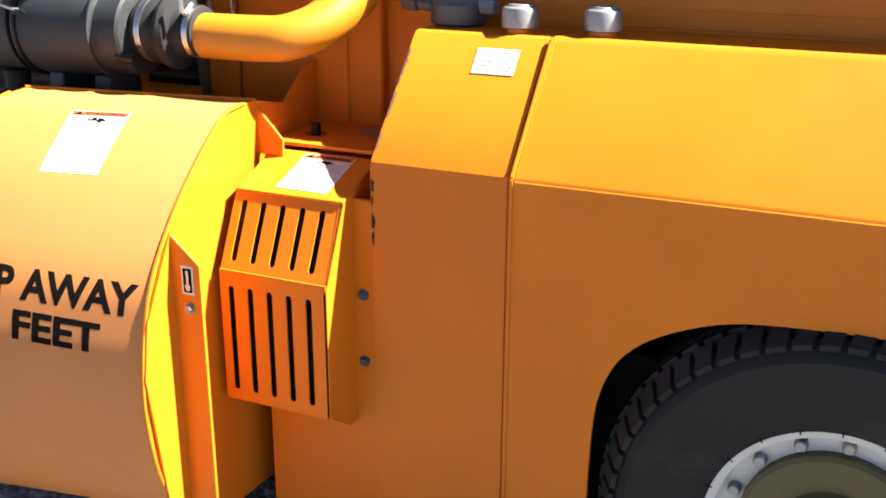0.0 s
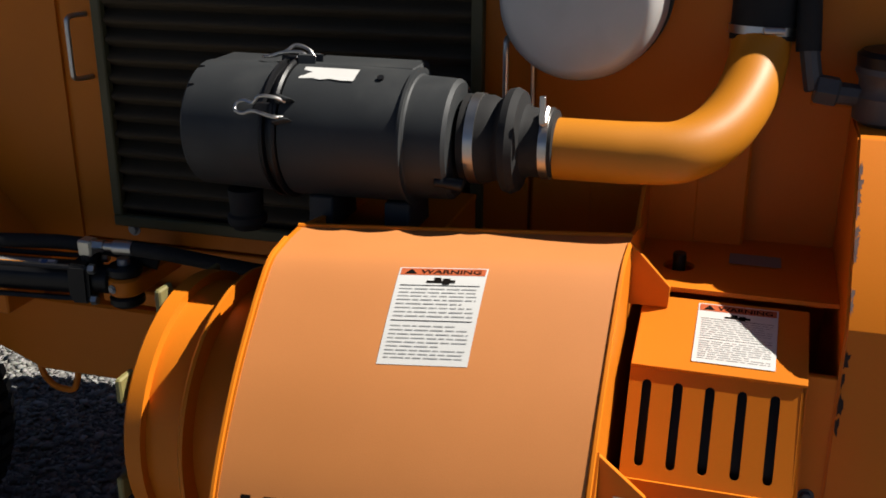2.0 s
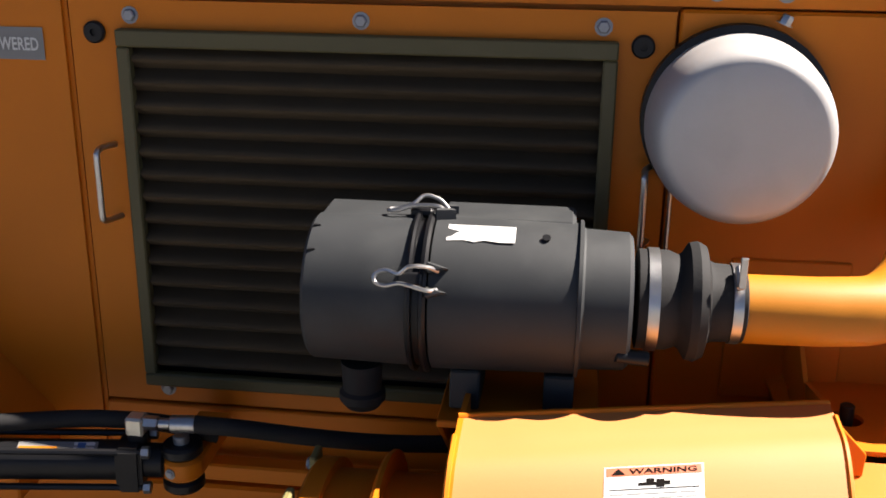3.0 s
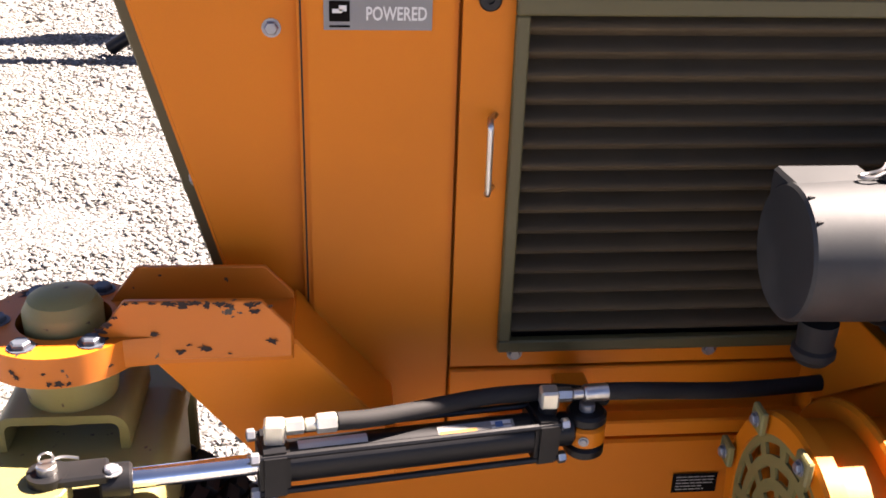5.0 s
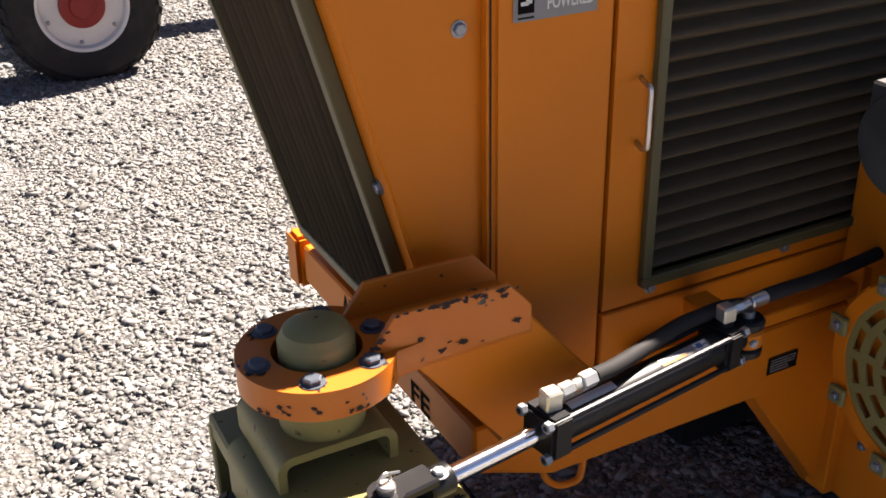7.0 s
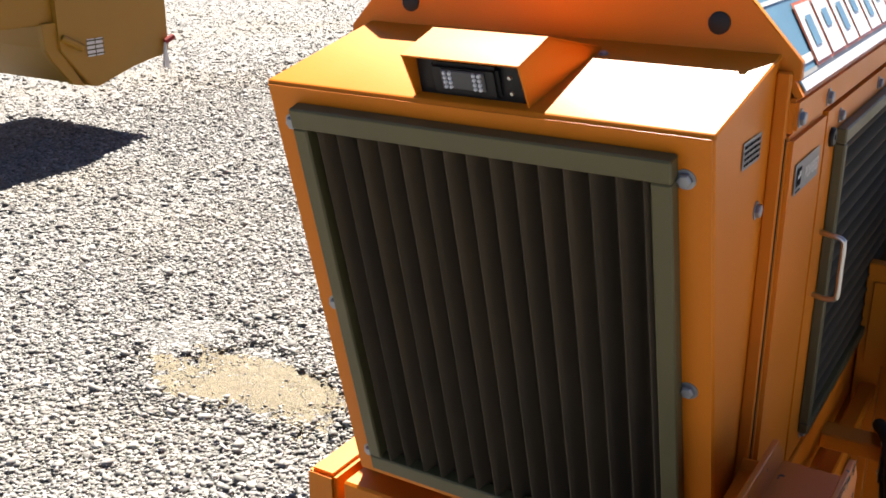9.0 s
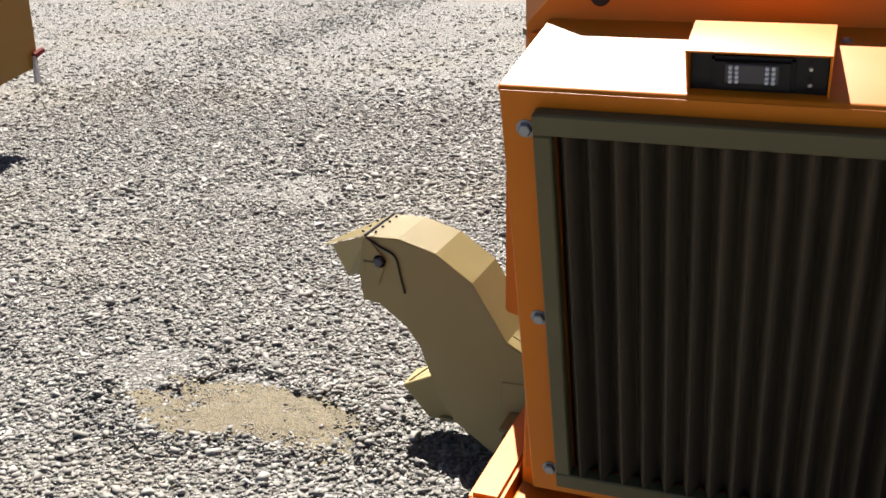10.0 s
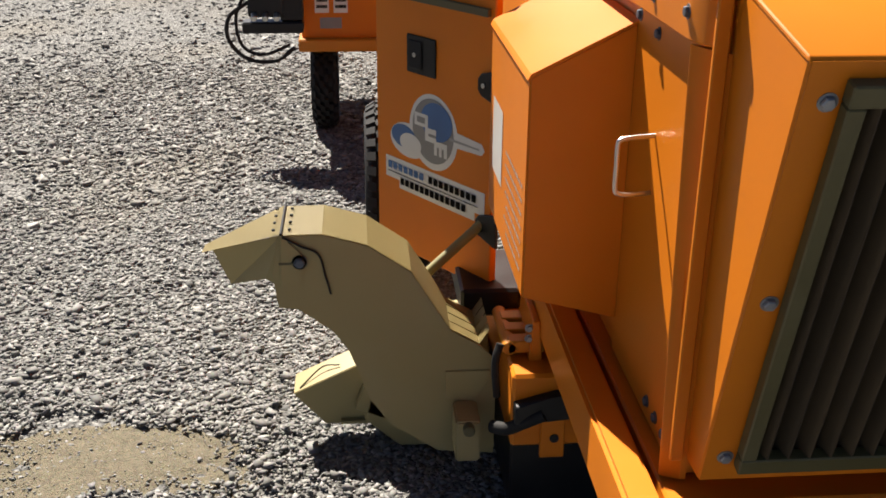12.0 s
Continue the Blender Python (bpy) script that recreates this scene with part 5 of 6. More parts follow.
channel(KX - 0.116, KX + 0.104, 0.864, 0.932, -0.19, 0.03, 0.016, 0.030, "upper_channel")
channel(KX - 0.152, KX + 0.172, 0.70, 0.864, -0.432, 0.0, 0.014, 0.030, "saddle")
for y0, y1 in ((-0.432, -0.405), (0.125, 0.15)):
    part("fork_leg", prism([(-0.948, 0.81), (-0.948, 0.40), (-0.87, 0.32), (-0.75, 0.32), (-0.632, 0.40), (-0.632, 0.81)], "y", y0, y1, 0.004), KHAKI, fork)
part("leg_bridge", box((-0.945, -0.02, 0.78), (-0.635, 0.15, 0.83), 0.006), KHAKI, fork)
lug = part("steering_lug", prism([(-0.928, -0.40), (-0.928, -0.30), (-0.845, -0.312), (-0.80, -0.314), (-0.765, -0.328), (-0.752, -0.355), (-0.762, -0.385), (-0.79, -0.400), (-0.855, -0.392)], "z", 0.892, 0.921, 0.003), KHAKI, fork)
part("lug_block", box((-0.928, -0.398, 0.864), (-0.862, -0.302, 0.893), 0.003), KHAKI, fork)
for k, (u, v) in enumerate(((-0.925, -0.43), (-0.86, -0.36), (-0.80, -0.42), (-0.70, -0.425), (-0.66, -0.34))):
    chip("paint_chip", lambda u, v: (u, v, 0.8655), u, v, 0.010, 120 + k, fork, 1.6)
bars("paint_mark", [(0, 0, 1, 1)], lambda u, v: (-0.905 + 0.045 * u, -0.372 + 0.022 * v - 0.004 * u, 0.9225), LABEL, fork)
caster = wheel("caster_wheel", sweeper, (KX - 0.01, KY, 0.388), (0, -1, 0), 0.392, 0.19, 0.32, 5, 54, "caster wheel with dark rim", KHAKI, KHAKI)
part("axle", rod((KX - 0.01, -0.38, 0.388), (KX - 0.01, 0.17, 0.388), 0.022, 16), BOLT, fork)

# ---- sweeper: steering cylinder ----
PA, PB = Vector((-0.79, -0.345, 0.905)), Vector((0.093, -0.195, 0.882))
AX = (PB - PA).normalized()
ram = part("steering_cylinder", rod(PA + AX * 0.335, PB - AX * 0.075, 0.035, 32, bevel=0.05), BLACK, sweeper, "black hydraulic steering cylinder")
SIDE = AX.cross(Vector((0, 0, 1))).normalized()
UPV = SIDE.cross(AX).normalized()


def capblock(s, w, name):
    bm = box((-w / 2, -0.043, -0.043), (w / 2, 0.043, 0.043), 0.007, seg=2)
    bmesh.ops.transform(bm, matrix=Matrix.Translation(PA + AX * s) @ Matrix((AX, SIDE, UPV)).transposed().to_4x4(), verts=bm.verts[:])
    return part(name, bm, BLACK, ram)


LEN = (PB - PA).length
capblock(0.345, 0.05, "end_block")
capblock(LEN - 0.085, 0.045, "end_block")
for i in (-1, 1):
    for j in (-1, 1):
        o = SIDE * 0.034 * i + UPV * 0.034 * j
        part("tie_rod", rod(PA + AX * 0.305 + o, PB - AX * 0.055 + o, 0.006, 8), BLACK, ram)
        part("tie_nut", rod(PA + AX * 0.306 + o, PA + AX * 0.320 + o, 0.011, 6), BOLT, ram)
        part("tie_nut", rod(PB - AX * 0.062 + o, PB - AX * 0.048 + o, 0.011, 6), STEEL, ram)
part("piston_rod", rod(PA + AX * 0.10, PA + AX * 0.34, 0.0175, 28), CHROME, ram, "polished chrome piston rod")
clevis = part("clevis", rod(PA + AX * 0.075, PA + AX * 0.125, 0.028, 20), BLACK, ram)
for dz in (0.034, -0.052):
    bm = box((-0.005, -0.026, -0.009), (0.09, 0.026, 0.009), 0.004)
    lathe([(-0.010, 0.031), (0.010, 0.031)], (0, 0, 0), (0, 0, 1), 28, bm)
    bmesh.ops.transform(bm, matrix=Matrix.Translation(PA + UPV * dz * 0.62) @ Matrix((AX, SIDE, UPV)).transposed().to_4x4(), verts=bm.verts[:])
    part("clevis_plate", bm, BLACK, clevis)
part("clevis_pin", rod(PA - UPV * 0.06, PA + UPV * 0.045, 0.0155, 20), STEEL, clevis, "bright clevis pin")
ring_pts = [PA + UPV * (0.052 + 0.011 * math.sin(a)) + AX * 0.011 * math.cos(a) - SIDE * 0.004 for a in [2 * math.pi * k / 14 for k in range(15)]]
part("pin_ring", tube(ring_pts, 0.002, 6, smooth_steps=0), STEEL, clevis)
part("cotter", tube([PA + UPV * 0.036 - SIDE * 0.02, PA + UPV * 0.034 - SIDE * 0.03 + AX * 0.02, PA + UPV * 0.03 - SIDE * 0.028 + AX * 0.045], 0.003, 6), STEEL, clevis)
part("rod_bolt", hexbolt(PA + AX * 0.095 + UPV * 0.026 + SIDE * 0.012, UPV, 0.012, 0.010), BOLT, clevis)
CL = lambda a0, a1, s0, s1, off: (lambda u, v: PA + AX * (s0 + (s1 - s0) * u) + (SIDE * math.cos(radians(a0 + (a1 - a0) * v)) + UPV * math.sin(radians(a0 + (a1 - a0) * v))) * (0.035 + off))
bars("cylinder_label", [(0, 0, 1, 0.5), (0, 0.5, 1, 1)], CL(50, 85, 0.62, 0.755, 0.0012), LABEL_GREY, ram, "silver label with blue and yellow marks")
bars("label_mark", [(0.02, 0.2, 0.5, 0.45)], CL(50, 85, 0.62, 0.755, 0.002), YELLOW_PIPE, ram)
bars("label_mark", [(0.70, 0.1, 0.96, 0.9)], CL(50, 85, 0.62, 0.755, 0.002), LABEL, ram)
bars("label_mark", [(0.75, 0.3, 0.85, 0.8)], CL(50, 85, 0.62, 0.755, 0.0028), BLUE, ram)
bars("cylinder_label", [(0, 0, 1, 0.5), (0, 0.5, 1, 1)], CL(62, 92, 0.385, 0.50, 0.0012), LABEL, ram, "torn pale strip label")
f0 = PA + AX * 0.348 + UPV * 0.04
fit_a = part("elbow_fitting", box(f0 - Vector((0.016, 0.016, 0.0)), f0 + Vector((0.018, 0.016, 0.04)), 0.004), BRASSY, ram, "plated elbow fitting")
h0 = f0 + Vector((0.018, 0, 0.028))
bm = rod(h0, h0 + AX * 0.03, 0.014, 6)
rod(h0 + AX * 0.032, h0 + AX * 0.05, 0.011, 12, bm)
rod(h0 + AX * 0.05, h0 + AX * 0.085, 0.0165, 6, bm)
part("hose_ferrule", bm, BRASSY, ram)
part("pressure_hose", tube([h0 + AX * 0.085, h0 + AX * 0.16 + Vector((0, 0.006, -0.004)), (-0.107, -0.20, 0.950), (-0.03, -0.186, 0.948), (0.05, -0.165, 0.935), (0.14, -0.14, 0.905)], 0.0155, 14), RUBBER, ram, "black rubber hydraulic hose")
e0 = PB - AX * 0.075 + UPV * 0.052
part("port_boss", rod(e0 - UPV * 0.02, e0 + UPV * 0.004, 0.017, 14), BLACK, ram)
part("elbow_fitting", box(e0 - Vector((0.016, 0.016, 0.0)), e0 + Vector((0.016, 0.016, 0.035)), 0.004), BRASSY, ram, "plated elbow fitting")
bm = rod(e0 + Vector((0.01, 0, 0.022)), e0 + Vector((0.04, 0, 0.022)), 0.013, 6)
rod(e0 + Vector((0.04, 0, 0.022)), e0 + Vector((0.06, 0.002, 0.022)), 0.010, 12, bm)
rod(e0 + Vector((0.06, 0.002, 0.022)), e0 + Vector((0.105, 0.006, 0.022)), 0.0155, 12, bm)
part("hose_ferrule", bm, STEEL, ram)
part("return_hose", tube([e0 + Vector((0.10, 0.006, 0.022)), e0 + Vector((0.18, 0.02, 0.012)), e0 + Vector((0.30, 0.05, -0.012)), e0 + Vector((0.42, 0.08, -0.03)), e0 + Vector((0.60, 0.10, -0.03))], 0.0155, 14), RUBBER, ram, "black rubber hydraulic hose")
pivot = part("pivot_lug", rod((PB.x, PB.y, PB.z - 0.028), (PB.x, PB.y, PB.z + 0.012), 0.036, 28), ORANGE, ram, "orange pivot lug")
part("pivot_arm", box((PB.x - 0.03, PB.y, PB.z - 0.028), (PB.x + 0.035, -0.03, PB.z + 0.010), 0.004), ORANGE, pivot)
for z0, z1 in ((0.013, 0.036), (-0.052, -0.029)):
    part("pivot_clevis", rod((PB.x, PB.y, PB.z + z0), (PB.x, PB.y, PB.z + z1), 0.036, 28), BLACK, pivot)
part("clevis_root", rod(PB - AX * 0.07, PB - AX * 0.028, 0.03, 20), BLACK, pivot)
part("pivot_pin", rod((PB.x, PB.y, PB.z - 0.06), (PB.x, PB.y, PB.z + 0.05), 0.014, 16), BOLT, pivot)
part("pivot_screw", hexbolt((PB.x - 0.01, PB.y - 0.035, PB.z - 0.008), (-0.2, -1, 0), 0.007, 0.005), BOLT, pivot)

# ---- sweeper: side box, open rear door, discharge chute ----
BX0, BX1 = 0.185, 0.885
sbox = part("side_box", prism([(0.868, 1.606), (1.112, 1.482), (1.120, 1.472), (1.120, 0.908), (0.868, 0.843)], "x", BX0, BX1, 0.005, seg=2), ORANGE, sweeper, "orange side box with sloped lid")
part("lid_lip", prism([(0.868, 1.612), (1.118, 1.486), (1.126, 1.470), (1.121, 1.468), (1.112, 1.481), (0.868, 1.604)], "x", BX0 - 0.006, BX1 + 0.006, 0.001), ORANGE, sbox)
BT = lambda u, v: (BX0 + 0.04 + 0.30 * u, 1.1215, 0.95 + 0.26 * v)
bars("side_print", text_rows(0, 1, 0, 1, 7, 31, 0.22), BT, GREY_INK, sbox, "rows of unreadable dark print")
BL = lambda u, v: (BX0 + 0.42 + 0.2 * u, 1.1215, 1.06 + 0.22 * v)
bars("side_decal", [(0, 0, 1, 1)], BL, LABEL, sbox, "white decal edge")
part("hinge_bolt", hexbolt((0.055, 0.902, 1.645), (0, 1, 0), 0.011, 0.010), BLUED, sbox)

HX, HY = 0.965, 1.10
DA = radians(56)
DD = Vector((math.sin(DA), math.cos(DA), 0))
DN = Vector((-math.cos(DA), math.sin(DA), 0))


def on_door(u, v, off=0.0):
    """u from the hinge outwards, v height, off out of the outer face."""
    return Vector((HX, HY, 0)) + DD * u + Vector((0, 0, v)) + DN * off


DWID = 0.635
bm = box((0.0, 0.56, -0.03), (DWID, 1.66, 0.0), 0.004)
for v in bm.verts:
    v.co = on_door(*v.co)
rdoor = part("rear_door", bm, ORANGE, sweeper, "orange access door standing open with maker's decal")
bm = bmesh.new()
for a, b in (((0.02, 1.475), (0.62, 1.50)),):
    box((a[0], a[1], 0.0), (b[0], b[1], 0.016), 0.002, bm)
for v in bm.verts:
    v.co = on_door(*v.co)
part("door_screen_frame", bm, OLIVE, rdoor)
bm = box((0.288, 1.232, 0.0), (0.448, 1.362, 0.006), 0.003, seg=2)
for v in bm.verts:
    v.co = on_door(*v.co)
paddle = part("paddle_latch", bm, BLACK, rdoor, "black recessed paddle latch")
bm = box((0.36, 1.25, 0.006), (0.43, 1.345, 0.012), 0.003)
for v in bm.verts:
    v.co = on_door(*v.co)
part("paddle", bm, RUBBER, paddle)
part("lock_screw", lathe([(0, 0.008), (0.003, 0.008)], on_door(0.395, 1.297, 0.012), DN, 14), STEEL, paddle)
for z in (1.262, 0.79):
    bm = prism([(-0.04, z - 0.06), (0.05, z - 0.035), (0.065, z - 0.018), (0.065, z + 0.018), (0.05, z + 0.035), (-0.04, z + 0.06)], "z", 0.0, 0.014, 0.003)
    for v in bm.verts:
        v.co = on_door(*v.co)
    hinge = part("hinge", bm, BLACK, rdoor, "black strap hinge")
    part("hinge_screw", lathe([(0, 0.008), (0.004, 0.008)], on_door(0.035, z, 0.014), DN, 12), STEEL, hinge)


def ellipse(cu, cv, ru, rv, n=40, a0=0.0, a1=360.0):
    return [(cu + ru * math.cos(radians(a0 + (a1 - a0) * k / n)), cv + rv * math.sin(radians(a0 + (a1 - a0) * k / n))) for k in range(n)]


def decal(name, outline, off, mat, parent, label=""):
    bm = bmesh.new()
    bm.faces.new([bm.verts.new(on_door(u, v, off)) for u, v in outline])
    return part(name, bm, mat, parent, label, smooth=False)


LU, LV = 0.315, 1.045
logo = decal("maker_decal", ellipse(LU - 0.01, LV, 0.132, 0.132), 0.0015, LABEL, rdoor, "white maker's decal with a grey-blue globe")
decal("decal_swoosh", ellipse(LU + 0.13, LV - 0.06, 0.105, 0.062), 0.0019, LABEL, logo)
decal("decal_tail", [(LU - 0.05, LV + 0.035), (LU - 0.265, LV + 0.020), (LU - 0.28, LV + 0.0), (LU - 0.265, LV - 0.018), (LU - 0.05, LV - 0.028)], 0.0022, LABEL, logo)
decal("decal_plate", [(LU - 0.285, LV - 0.222), (LU + 0.265, LV - 0.222), (LU + 0.265, LV - 0.142), (LU - 0.285, LV - 0.142)], 0.0017, LABEL, logo)
decal("decal_plate", [(LU - 0.235, LV - 0.252), (LU + 0.185, LV - 0.252), (LU + 0.185, LV - 0.20), (LU - 0.235, LV - 0.20)], 0.0012, LABEL, logo)
decal("globe", ellipse(LU - 0.01, LV + 0.004, 0.113, 0.113), 0.0030, LABEL_GREY, logo)
decal("globe_shade", ellipse(LU - 0.03, LV + 0.04, 0.085, 0.066), 0.0036, BLUE, logo)
decal("swoosh_blue", ellipse(LU + 0.155, LV - 0.05, 0.072, 0.042), 0.0030, BLUE, logo)
decal("swoosh_gap", ellipse(LU + 0.115, LV - 0.068, 0.062, 0.036), 0.0036, LABEL, logo)
decal("tail_line", [(LU - 0.10, LV + 0.004), (LU - 0.255, LV + 0.002), (LU - 0.255, LV - 0.004), (LU - 0.10, LV - 0.006)], 0.0032, GREY_INK, logo)
place_logo = lambda u, v: on_door(LU - u, LV + v, 0.0044)
for q in ((-0.09, 0.01, -0.015, 0.055), (-0.03, -0.035, 0.03, 0.012), (0.02, -0.075, 0.09, -0.025)):
    bars("globe_shape", [q], place_logo, LABEL, logo)
for q in ((-0.075, 0.022, -0.03, 0.043), (-0.012, -0.016, 0.03, -0.006), (0.036, -0.075, 0.048, -0.045), (0.062, -0.075, 0.074, -0.045)):
    bars("globe_counter", [q], lambda u, v: on_door(LU - u, LV + v, 0.0052), LABEL_GREY, logo)
bars("plate_rule", [(-0.25, -0.199, 0.255, -0.196)], place_logo, INK, logo)
for u0, v0, w, n in ((-0.248, -0.188, 0.215, 7), (-0.012, -0.188, 0.262, 9), (-0.175, -0.236, 0.372, 13)):
    for k in range(n):
        bars("plate_bar", [(u0 + w * k / n, v0 + 0.002, u0 + w * (k + 0.78) / n, v0 + 0.028)], place_logo, BLUE if v0 > -0.2 and u0 < -0.1 else INK, logo)

CH = [(1.758, 0.915), (1.775, 0.800), (1.762, 0.700), (1.705, 0.692), (1.607, 0.618), (1.562, 0.555), (1.537, 0.487), (1.50, 0.38), (1.44, 0.29), (1.29, 0.185), (1.113, 0.168), (1.112, 0.50), (1.165, 0.554), (1.253, 0.606), (1.372, 0.802), (1.498, 0.889), (1.628, 0.926), (1.742, 0.924)]
CX0, CX1 = 0.600, 0.836
chute = part("discharge_chute", prism(CH[::-1], "x", CX0, CX0 + 0.010, 0.0), TAN, sweeper, "tan painted curved discharge chute")
part("back_cheek", prism(CH[::-1], "x", CX1 - 0.010, CX1, 0.0), TAN, chute)


def bent_plate(line, x0, x1, thick=0.005):
    """A plate folded along a line of (y, z)."""
    bm = bmesh.new()
    prev = None
    for y, z in line:
        row = [bm.verts.new((x, y, z)) for x in (x0, x1)]
        if prev:
            bm.faces.new((prev[0], prev[1], row[1], row[0]))
        prev = row
    bmesh.ops.solidify(bm, geom=bm.faces[:], thickness=thick)
    return bm


part("spine", bent_plate([(1.742, 0.929), (1.628, 0.931), (1.498, 0.894), (1.372, 0.807), (1.253, 0.611)], CX0 - 0.003, CX1 + 0.003), TAN, chute, smooth=False)
# four folded fingers below the spine, turned up at their ends
for i in range(4):
    x = CX0 + 0.002 + 0.059 * i
    part("finger_plate", bent_plate([(1.255, 0.613), (1.165, 0.560), (1.135, 0.606)], x, x + 0.052, 0.004), TAN, chute, smooth=False)
bm = bmesh.new()
rows = []
for k in range(7):
    # the flap narrows and turns aside towards its drooping tip
    near, far = Vector((CX0 - 0.006, 1.742, 0.934)).lerp(Vector((0.775, 2.000, 0.808)), k / 6), Vector((CX1 + 0.006, 1.742, 0.934)).lerp(Vector((0.850, 2.000, 0.803)), k / 6)
    rows.append([bm.verts.new(near.lerp(far, i / 4)) for i in range(5)])
for a, b in zip(rows, rows[1:]):
    for i in range(4):
        bm.faces.new((a[i], a[i + 1], b[i + 1], b[i]))
bmesh.ops.solidify(bm, geom=bm.faces[:], thickness=0.005)
flap = part("flap", bm, TAN, chute, "hinged tan flap at the chute mouth, one corner bent down")
bm = bmesh.new()
hinge, toe, heel, notch, bend = (bm.verts.new(p) for p in ((CX0 - 0.007, 1.742, 0.931), (0.785, 1.968, 0.812), (0.820, 1.925, 0.680), (0.640, 1.800, 0.775), (CX0 - 0.007, 1.748, 0.772)))
bm.faces.new((hinge, toe, heel, notch))
bm.faces.new((hinge, notch, bend))
bmesh.ops.recalc_face_normals(bm, faces=bm.faces[:])
bmesh.ops.solidify(bm, geom=bm.faces[:], thickness=0.005)
part("flap_cheek", bm, TAN, flap, smooth=False)
part("flap_ear", prism([(1.744, 0.931), (1.750, 0.772), (1.700, 0.765), (1.672, 0.850)], "x", CX0 - 0.008, CX0 - 0.003), TAN, flap)
for i in range(4):
    x = CX0 + 0.03 + 0.058 * i
    part("rivet", rod((x, 1.722, 0.932), (x, 1.722, 0.938), 0.005, 8), BLACK, flap)
    part("rivet", rod((x, 1.768, 0.930), (x, 1.768, 0.936), 0.005, 8), BLACK, flap)
part("hinge_pin", rod((CX0 - 0.008, 1.745, 0.933), (CX1 + 0.008, 1.745, 0.933), 0.0042, 10), BLACK, flap)
part("bolt", hexbolt((CX0 - 0.006, 1.695, 0.846), (-1, 0, 0), 0.017, 0.018), BLUED, flap)
part("bolt_slot", box((CX0 - 0.0095, 1.70, 0.838), (CX0 - 0.0065, 1.755, 0.846), 0.001), OLIVE, flap)
part("rod_edge", tube([(CX0 - 0.006, 1.742, 0.925), (CX0 - 0.006, 1.69, 0.895), (CX0 - 0.006, 1.640, 0.868), (CX0 - 0.006, 1.622, 0.80), (CX0 - 0.006, 1.608, 0.742)], 0.0035, 6), BLACK, flap)
low = part("lower_spout", prism([(1.757, 0.240), (1.65, 0.118), (1.46, 0.125), (1.42, 0.30), (1.545, 0.34)], "x", 0.885, 1.02, 0.004), TAN, chute)
part("spout_arm", prism([(1.55, 0.20), (1.45, 0.16), (1.30, 0.20), (1.30, 0.36), (1.50, 0.33)], "x", CX1, 0.89, 0.003), TAN, chute)
part("spout_weld", tube([(0.90, 1.735, 0.252), (0.95, 1.66, 0.303), (0.93, 1.60, 0.322)], 0.003, 6), OLIVE, low)
lug_block = part("cheek_bracket", box((0.47, 1.172, 0.225), (CX0, 1.246, 0.365), 0.006, seg=2), TAN, chute)
part("bracket_pin", rod((0.445, 1.208, 0.345), (0.48, 1.208, 0.345), 0.018, 14), OLIVE, lug_block)
part("cheek_shield", prism([(1.18, 0.36), (1.13, 0.44), (1.13, 0.47), (1.27, 0.47), (1.27, 0.38)], "x", CX0 - 0.006, CX0, 0.002), TAN, chute)
# unseen block added behind the chute to widen its shadow on the gravel
part("blower_housing", prism([(1.10, 0.05), (1.40, 0.05), (1.52, 0.16), (1.46, 0.40), (1.10, 0.42)], "x", CX1, 1.22, 0.006), TAN, chute)
part("spout_strap", box((0.862, 1.40, 0.128), (0.884, 1.60, 0.140), 0.002), TAN, chute)
part("stay_bar", rod((1.0, 1.12, 0.80), (0.90, 1.36, 0.62), 0.017, 12), KHAKI, sweeper)
chute.location, chute.scale = (0.0357, -0.0170, -0.0318), (1.0155, 1.0155, 1.0155)

# hinge brackets, hoses and the dark header under the side box
bracket = part("chute_hinge", rod((0.56, 1.085, 0.56), (0.82, 1.085, 0.56), 0.022, 18), YELLOW_PIPE, sweeper, "yellow-orange chute hinge bracket")
for x in (0.56, 0.64, 0.72):
    part("hinge_strap", box((x, 0.98, 0.545), (x + 0.055, 1.09, 0.585), 0.003), YELLOW_PIPE, bracket)
part("hinge_plate", prism([(0.985, 0.50), (1.0, 0.66), (1.02, 0.66), (1.03, 0.50)], "x", 0.54, 0.78, 0.003), ORANGE, bracket)
for z in (0.60, 0.635):
    part("bolt", hexbolt((0.55, 1.03, z), (-1, 0, 0), 0.010, 0.010), BOLT, bracket)
header = part("sweep_header", box((0.45, 0.60, 0.285), (1.4, 1.09, 0.53), 0.01), ORANGE, sweeper)
# added block: fills in the deep shade here and keeps far-side light out
part("header_skirt", box((0.50, 0.40, 0.03), (1.6, 1.08, 0.285), 0.006), BLACK, header, "added black block for the deep shade under the header")
part("header_lug", prism([(0.93, 0.257), (1.003, 0.257), (1.003, 0.385), (0.93, 0.40)], "x", 0.43, 0.45, 0.003), ORANGE, header)
# black disc on the face stands in for a shaded hole
part("lug_hole", lathe([(0, 0.014), (0.003, 0.014)], (0.43, 0.962, 0.325), (-1, 0, 0), 16), BLACK, header)
part("header_block", prism([(0.90, 0.40), (1.085, 0.385), (1.085, 0.445), (0.98, 0.475), (0.90, 0.49)], "x", 0.41, 0.46, 0.004), BLACK, header, "black rubber block on the header")
part("header_hose", tube([(0.50, 1.14, 0.33), (0.46, 1.10, 0.345), (0.425, 1.06, 0.385), (0.41, 1.00, 0.42)], 0.020, 12), RUBBER, header, "black rubber hose")
part("cover_hose", tube([(0.56, 1.12, 0.40), (0.545, 1.13, 0.52), (0.56, 1.115, 0.58)], 0.012, 10), RUBBER, header, "black rubber hose")
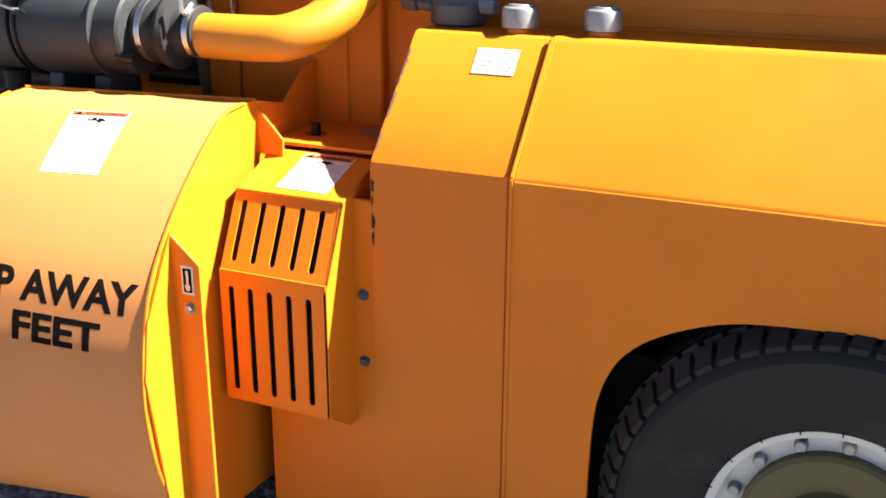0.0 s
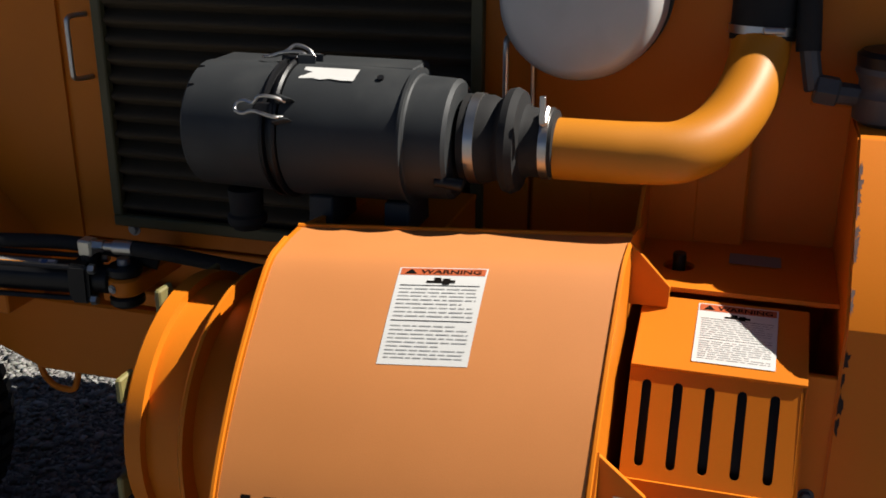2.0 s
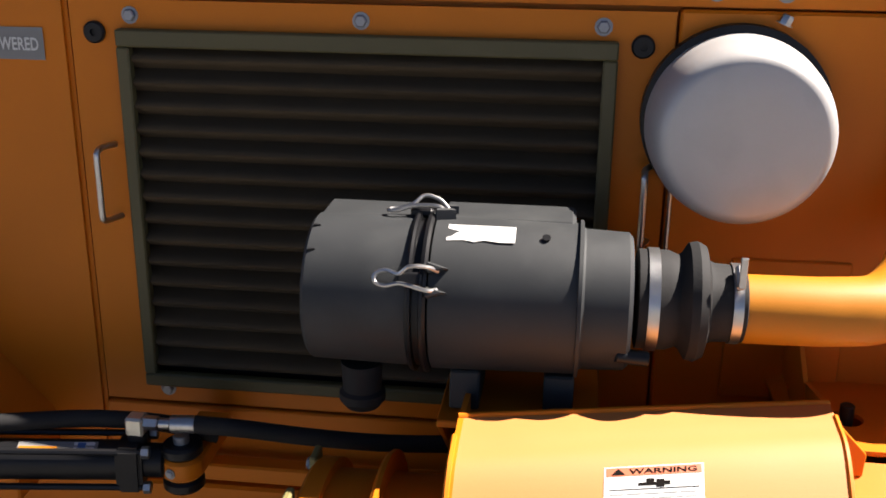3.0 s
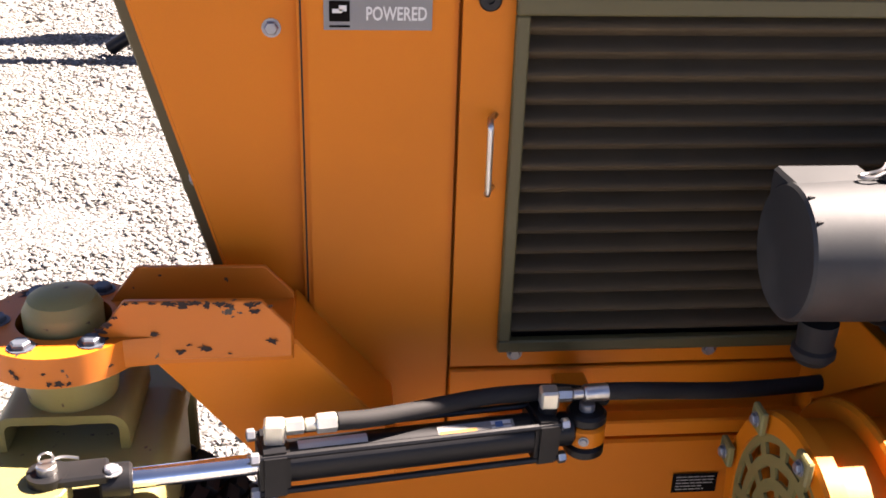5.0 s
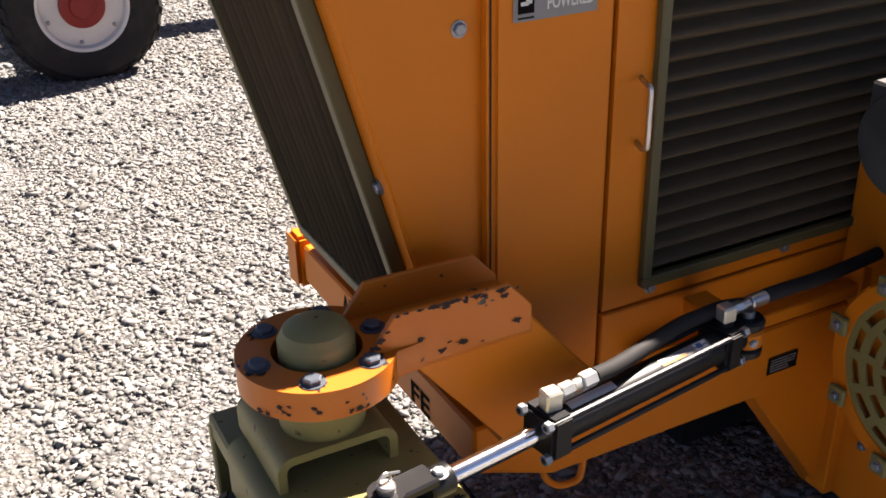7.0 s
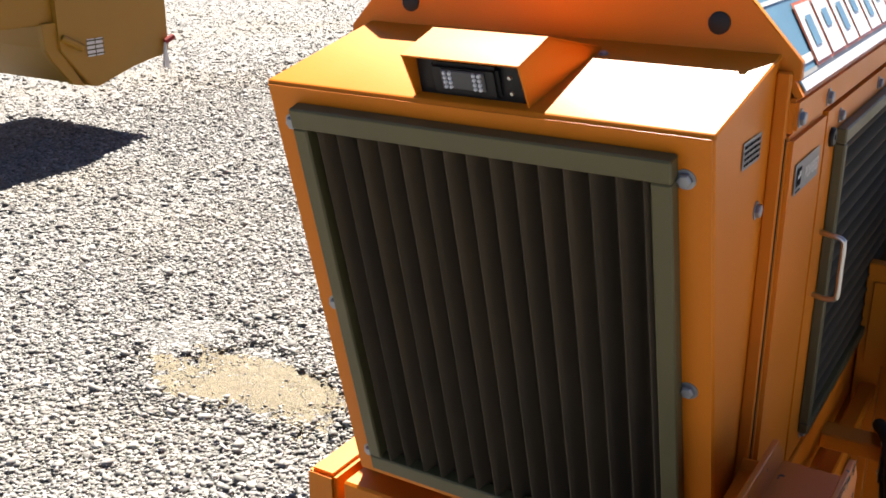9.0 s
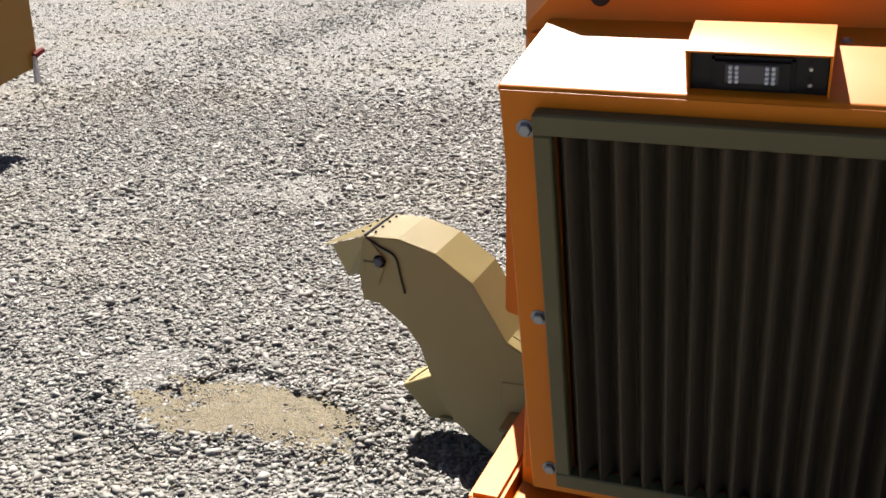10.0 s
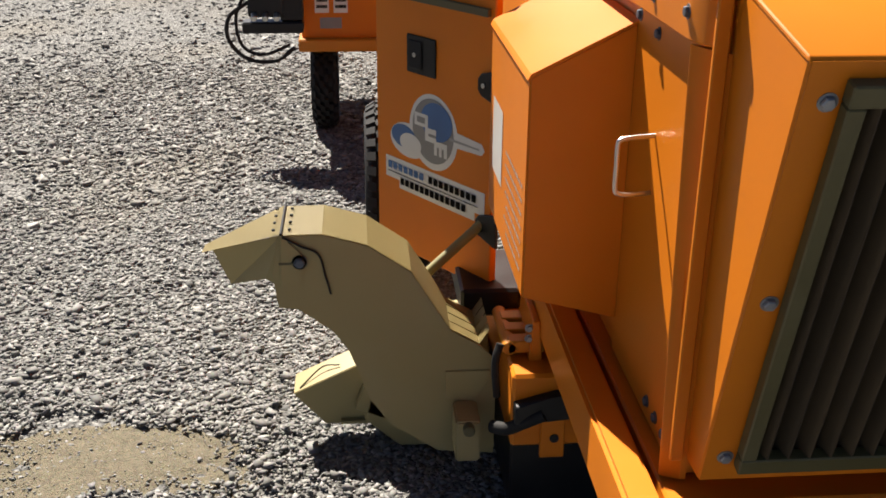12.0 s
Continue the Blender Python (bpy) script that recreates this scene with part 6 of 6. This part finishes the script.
part("header_cover", box((0.90, 1.0, 0.50), (1.25, 1.20, 0.60), 0.01), BLACK, header)

# ---- other machines across the yard ----
cart = thing("harvest_cart", (3.6, 7, 0), "mustard yellow steel harvest cart with low hopper", "farm cart")
hopper = part("hopper", prism([(3.30, 0.90), (3.30, 0.78), (3.56, 0.465), (3.66, 0.45), (4.05, 0.565), (4.39, 0.615), (4.445, 0.64), (4.445, 1.9), (3.30, 1.9)], "y", 6.45, 7.9, 0.01), MUSTARD, cart)
part("cart_beam", prism([(-1.5, 1.10), (3.32, 0.98), (3.32, 1.9), (-1.5, 1.9)], "y", 6.5, 6.62, 0.005), MUSTARD, cart)
part("red_rail", prism([(-1.5, 1.02), (2.2, 0.96), (2.2, 1.02), (-1.5, 1.09)], "y", 6.52, 6.60, 0.005), RED, cart)
vent = bars("vent_window", [(3.56, 0.70, 3.72, 0.84)], lambda u, v: (u, 6.446, v), LABEL, cart, "bright slatted vent window")
bars("vent_slat", [(3.55, 0.712 + 0.036 * i, 3.73, 0.724 + 0.036 * i) for i in range(4)] + [(3.635, 0.70, 3.645, 0.84)], lambda u, v: (u, 6.442, v), OLIVE, vent)
part("side_plate", prism([(3.17, 1.0), (3.18, 0.80), (3.24, 0.70), (3.40, 0.50), (3.52, 0.47), (3.32, 0.76), (3.30, 1.0)], "y", 6.47, 6.53, 0.004), MUSTARD, hopper)
part("brace", rod((3.32, 6.45, 0.88), (3.50, 6.43, 0.78), 0.03, 10), MUSTARD, hopper)
part("hitch_pin", rod((4.38, 6.43, 0.72), (4.47, 6.41, 0.76), 0.025, 10), RED, cart)
part("rag", prism([(4.33, 0.50), (4.41, 0.50), (4.39, 0.60), (4.385, 0.72), (4.365, 0.72), (4.35, 0.60)], "y", 6.41, 6.435, 0.008), WHITE, cart, "pale tie hanging from the corner")
wheel("cart_wheel", cart, (-0.28, 5.36, 0.46), (0, -1, 0), 0.50, 0.285, 0.30, 6, 26, "white rim with red hub", WHITE, RED, 0.0, 0.5)
part("axle", rod((-0.28, 5.42, 0.46), (-0.28, 7.2, 0.46), 0.06, 14), BLACK, cart)
wheel("cart_wheel", cart, (-0.28, 7.2, 0.46), (0, 1, 0), 0.47, 0.275, 0.30, 6, 26, "white rim with red hub", WHITE, RED, 0.0, 0.5)
part("axle_frame", box((-1.6, 5.6, 0.62), (-0.2, 5.75, 0.74), 0.01), BLACK, cart)
part("tongue", prism([(-2.6, 0.60), (-0.5, 0.62), (-0.5, 0.74), (-2.6, 0.72)], "y", 5.65, 5.75, 0.005), BLACK, cart)
part("draw_stay", rod((-1.9, 5.65, 0.05), (-0.9, 5.68, 0.66), 0.05, 12), BLACK, cart)

other = thing("second_sweeper", (5, 1.6, 0), "second orange machine with black hoses and wheel", "farm machine")
obody = part("body", box((4.62, 0.6, 0.68), (6.2, 1.88, 1.7), 0.01), ORANGE, other)
part("frame", box((4.55, 0.7, 0.62), (6.2, 1.90, 0.70), 0.01), YELLOW_PIPE, other)
OB = lambda u, v: (4.615, u, v)
bars("label", [(1.70, 0.86, 1.79, 1.02)], OB, LABEL, obody, "white label")
bars("label", [(1.58, 0.86, 1.67, 1.02)], OB, LABEL, obody, "white label")
bars("label", [(1.62, 0.76, 1.76, 0.83)], OB, LABEL_GREY, obody, "white label")
bars("label_print", text_rows(1.71, 1.78, 0.88, 1.0, 3, 41) + text_rows(1.59, 1.66, 0.88, 1.0, 3, 42), lambda u, v: (4.612, u, v), INK, obody)
wheel("machine_wheel", other, (5.0, 1.75, 0.33), (0, 1, 0), 0.33, 0.17, 0.18, 5, 24, "dark wheel", OLIVE, OLIVE)
wheel("machine_wheel", other, (5.9, 0.8, 0.33), (0, -1, 0), 0.33, 0.17, 0.18, 5, 24, "dark wheel", OLIVE, OLIVE)
tool = part("tool_arm", box((4.45, 1.86, 0.76), (4.60, 2.24, 0.83), 0.01), BLACK, other, "black tool arm with hydraulic hoses")
part("hose_loop", tube([(4.5, 2.20, 0.95), (4.48, 2.32, 0.86), (4.47, 2.33, 0.72), (4.47, 2.22, 0.60), (4.48, 2.05, 0.58), (4.5, 1.92, 0.66)], 0.013, 8), RUBBER, tool, "black rubber hose loop")
part("hose_loop", tube([(4.5, 2.22, 1.0), (4.5, 2.28, 0.85), (4.49, 2.25, 0.68), (4.49, 2.12, 0.62), (4.5, 1.95, 0.68)], 0.011, 8), RUBBER, tool, "black rubber hose loop")
part("valve_block", box((4.46, 1.98, 0.86), (4.6, 2.2, 1.05), 0.01), BLACK, tool)
for i in range(3):
    part("fitting", rod((4.45, 2.02 + 0.07 * i, 0.88), (4.40, 2.02 + 0.07 * i, 0.86), 0.02, 8), STEEL, tool)
part("tool_post", box((4.48, 1.86, 0.83), (4.6, 2.0, 1.4), 0.01), BLACK, tool)
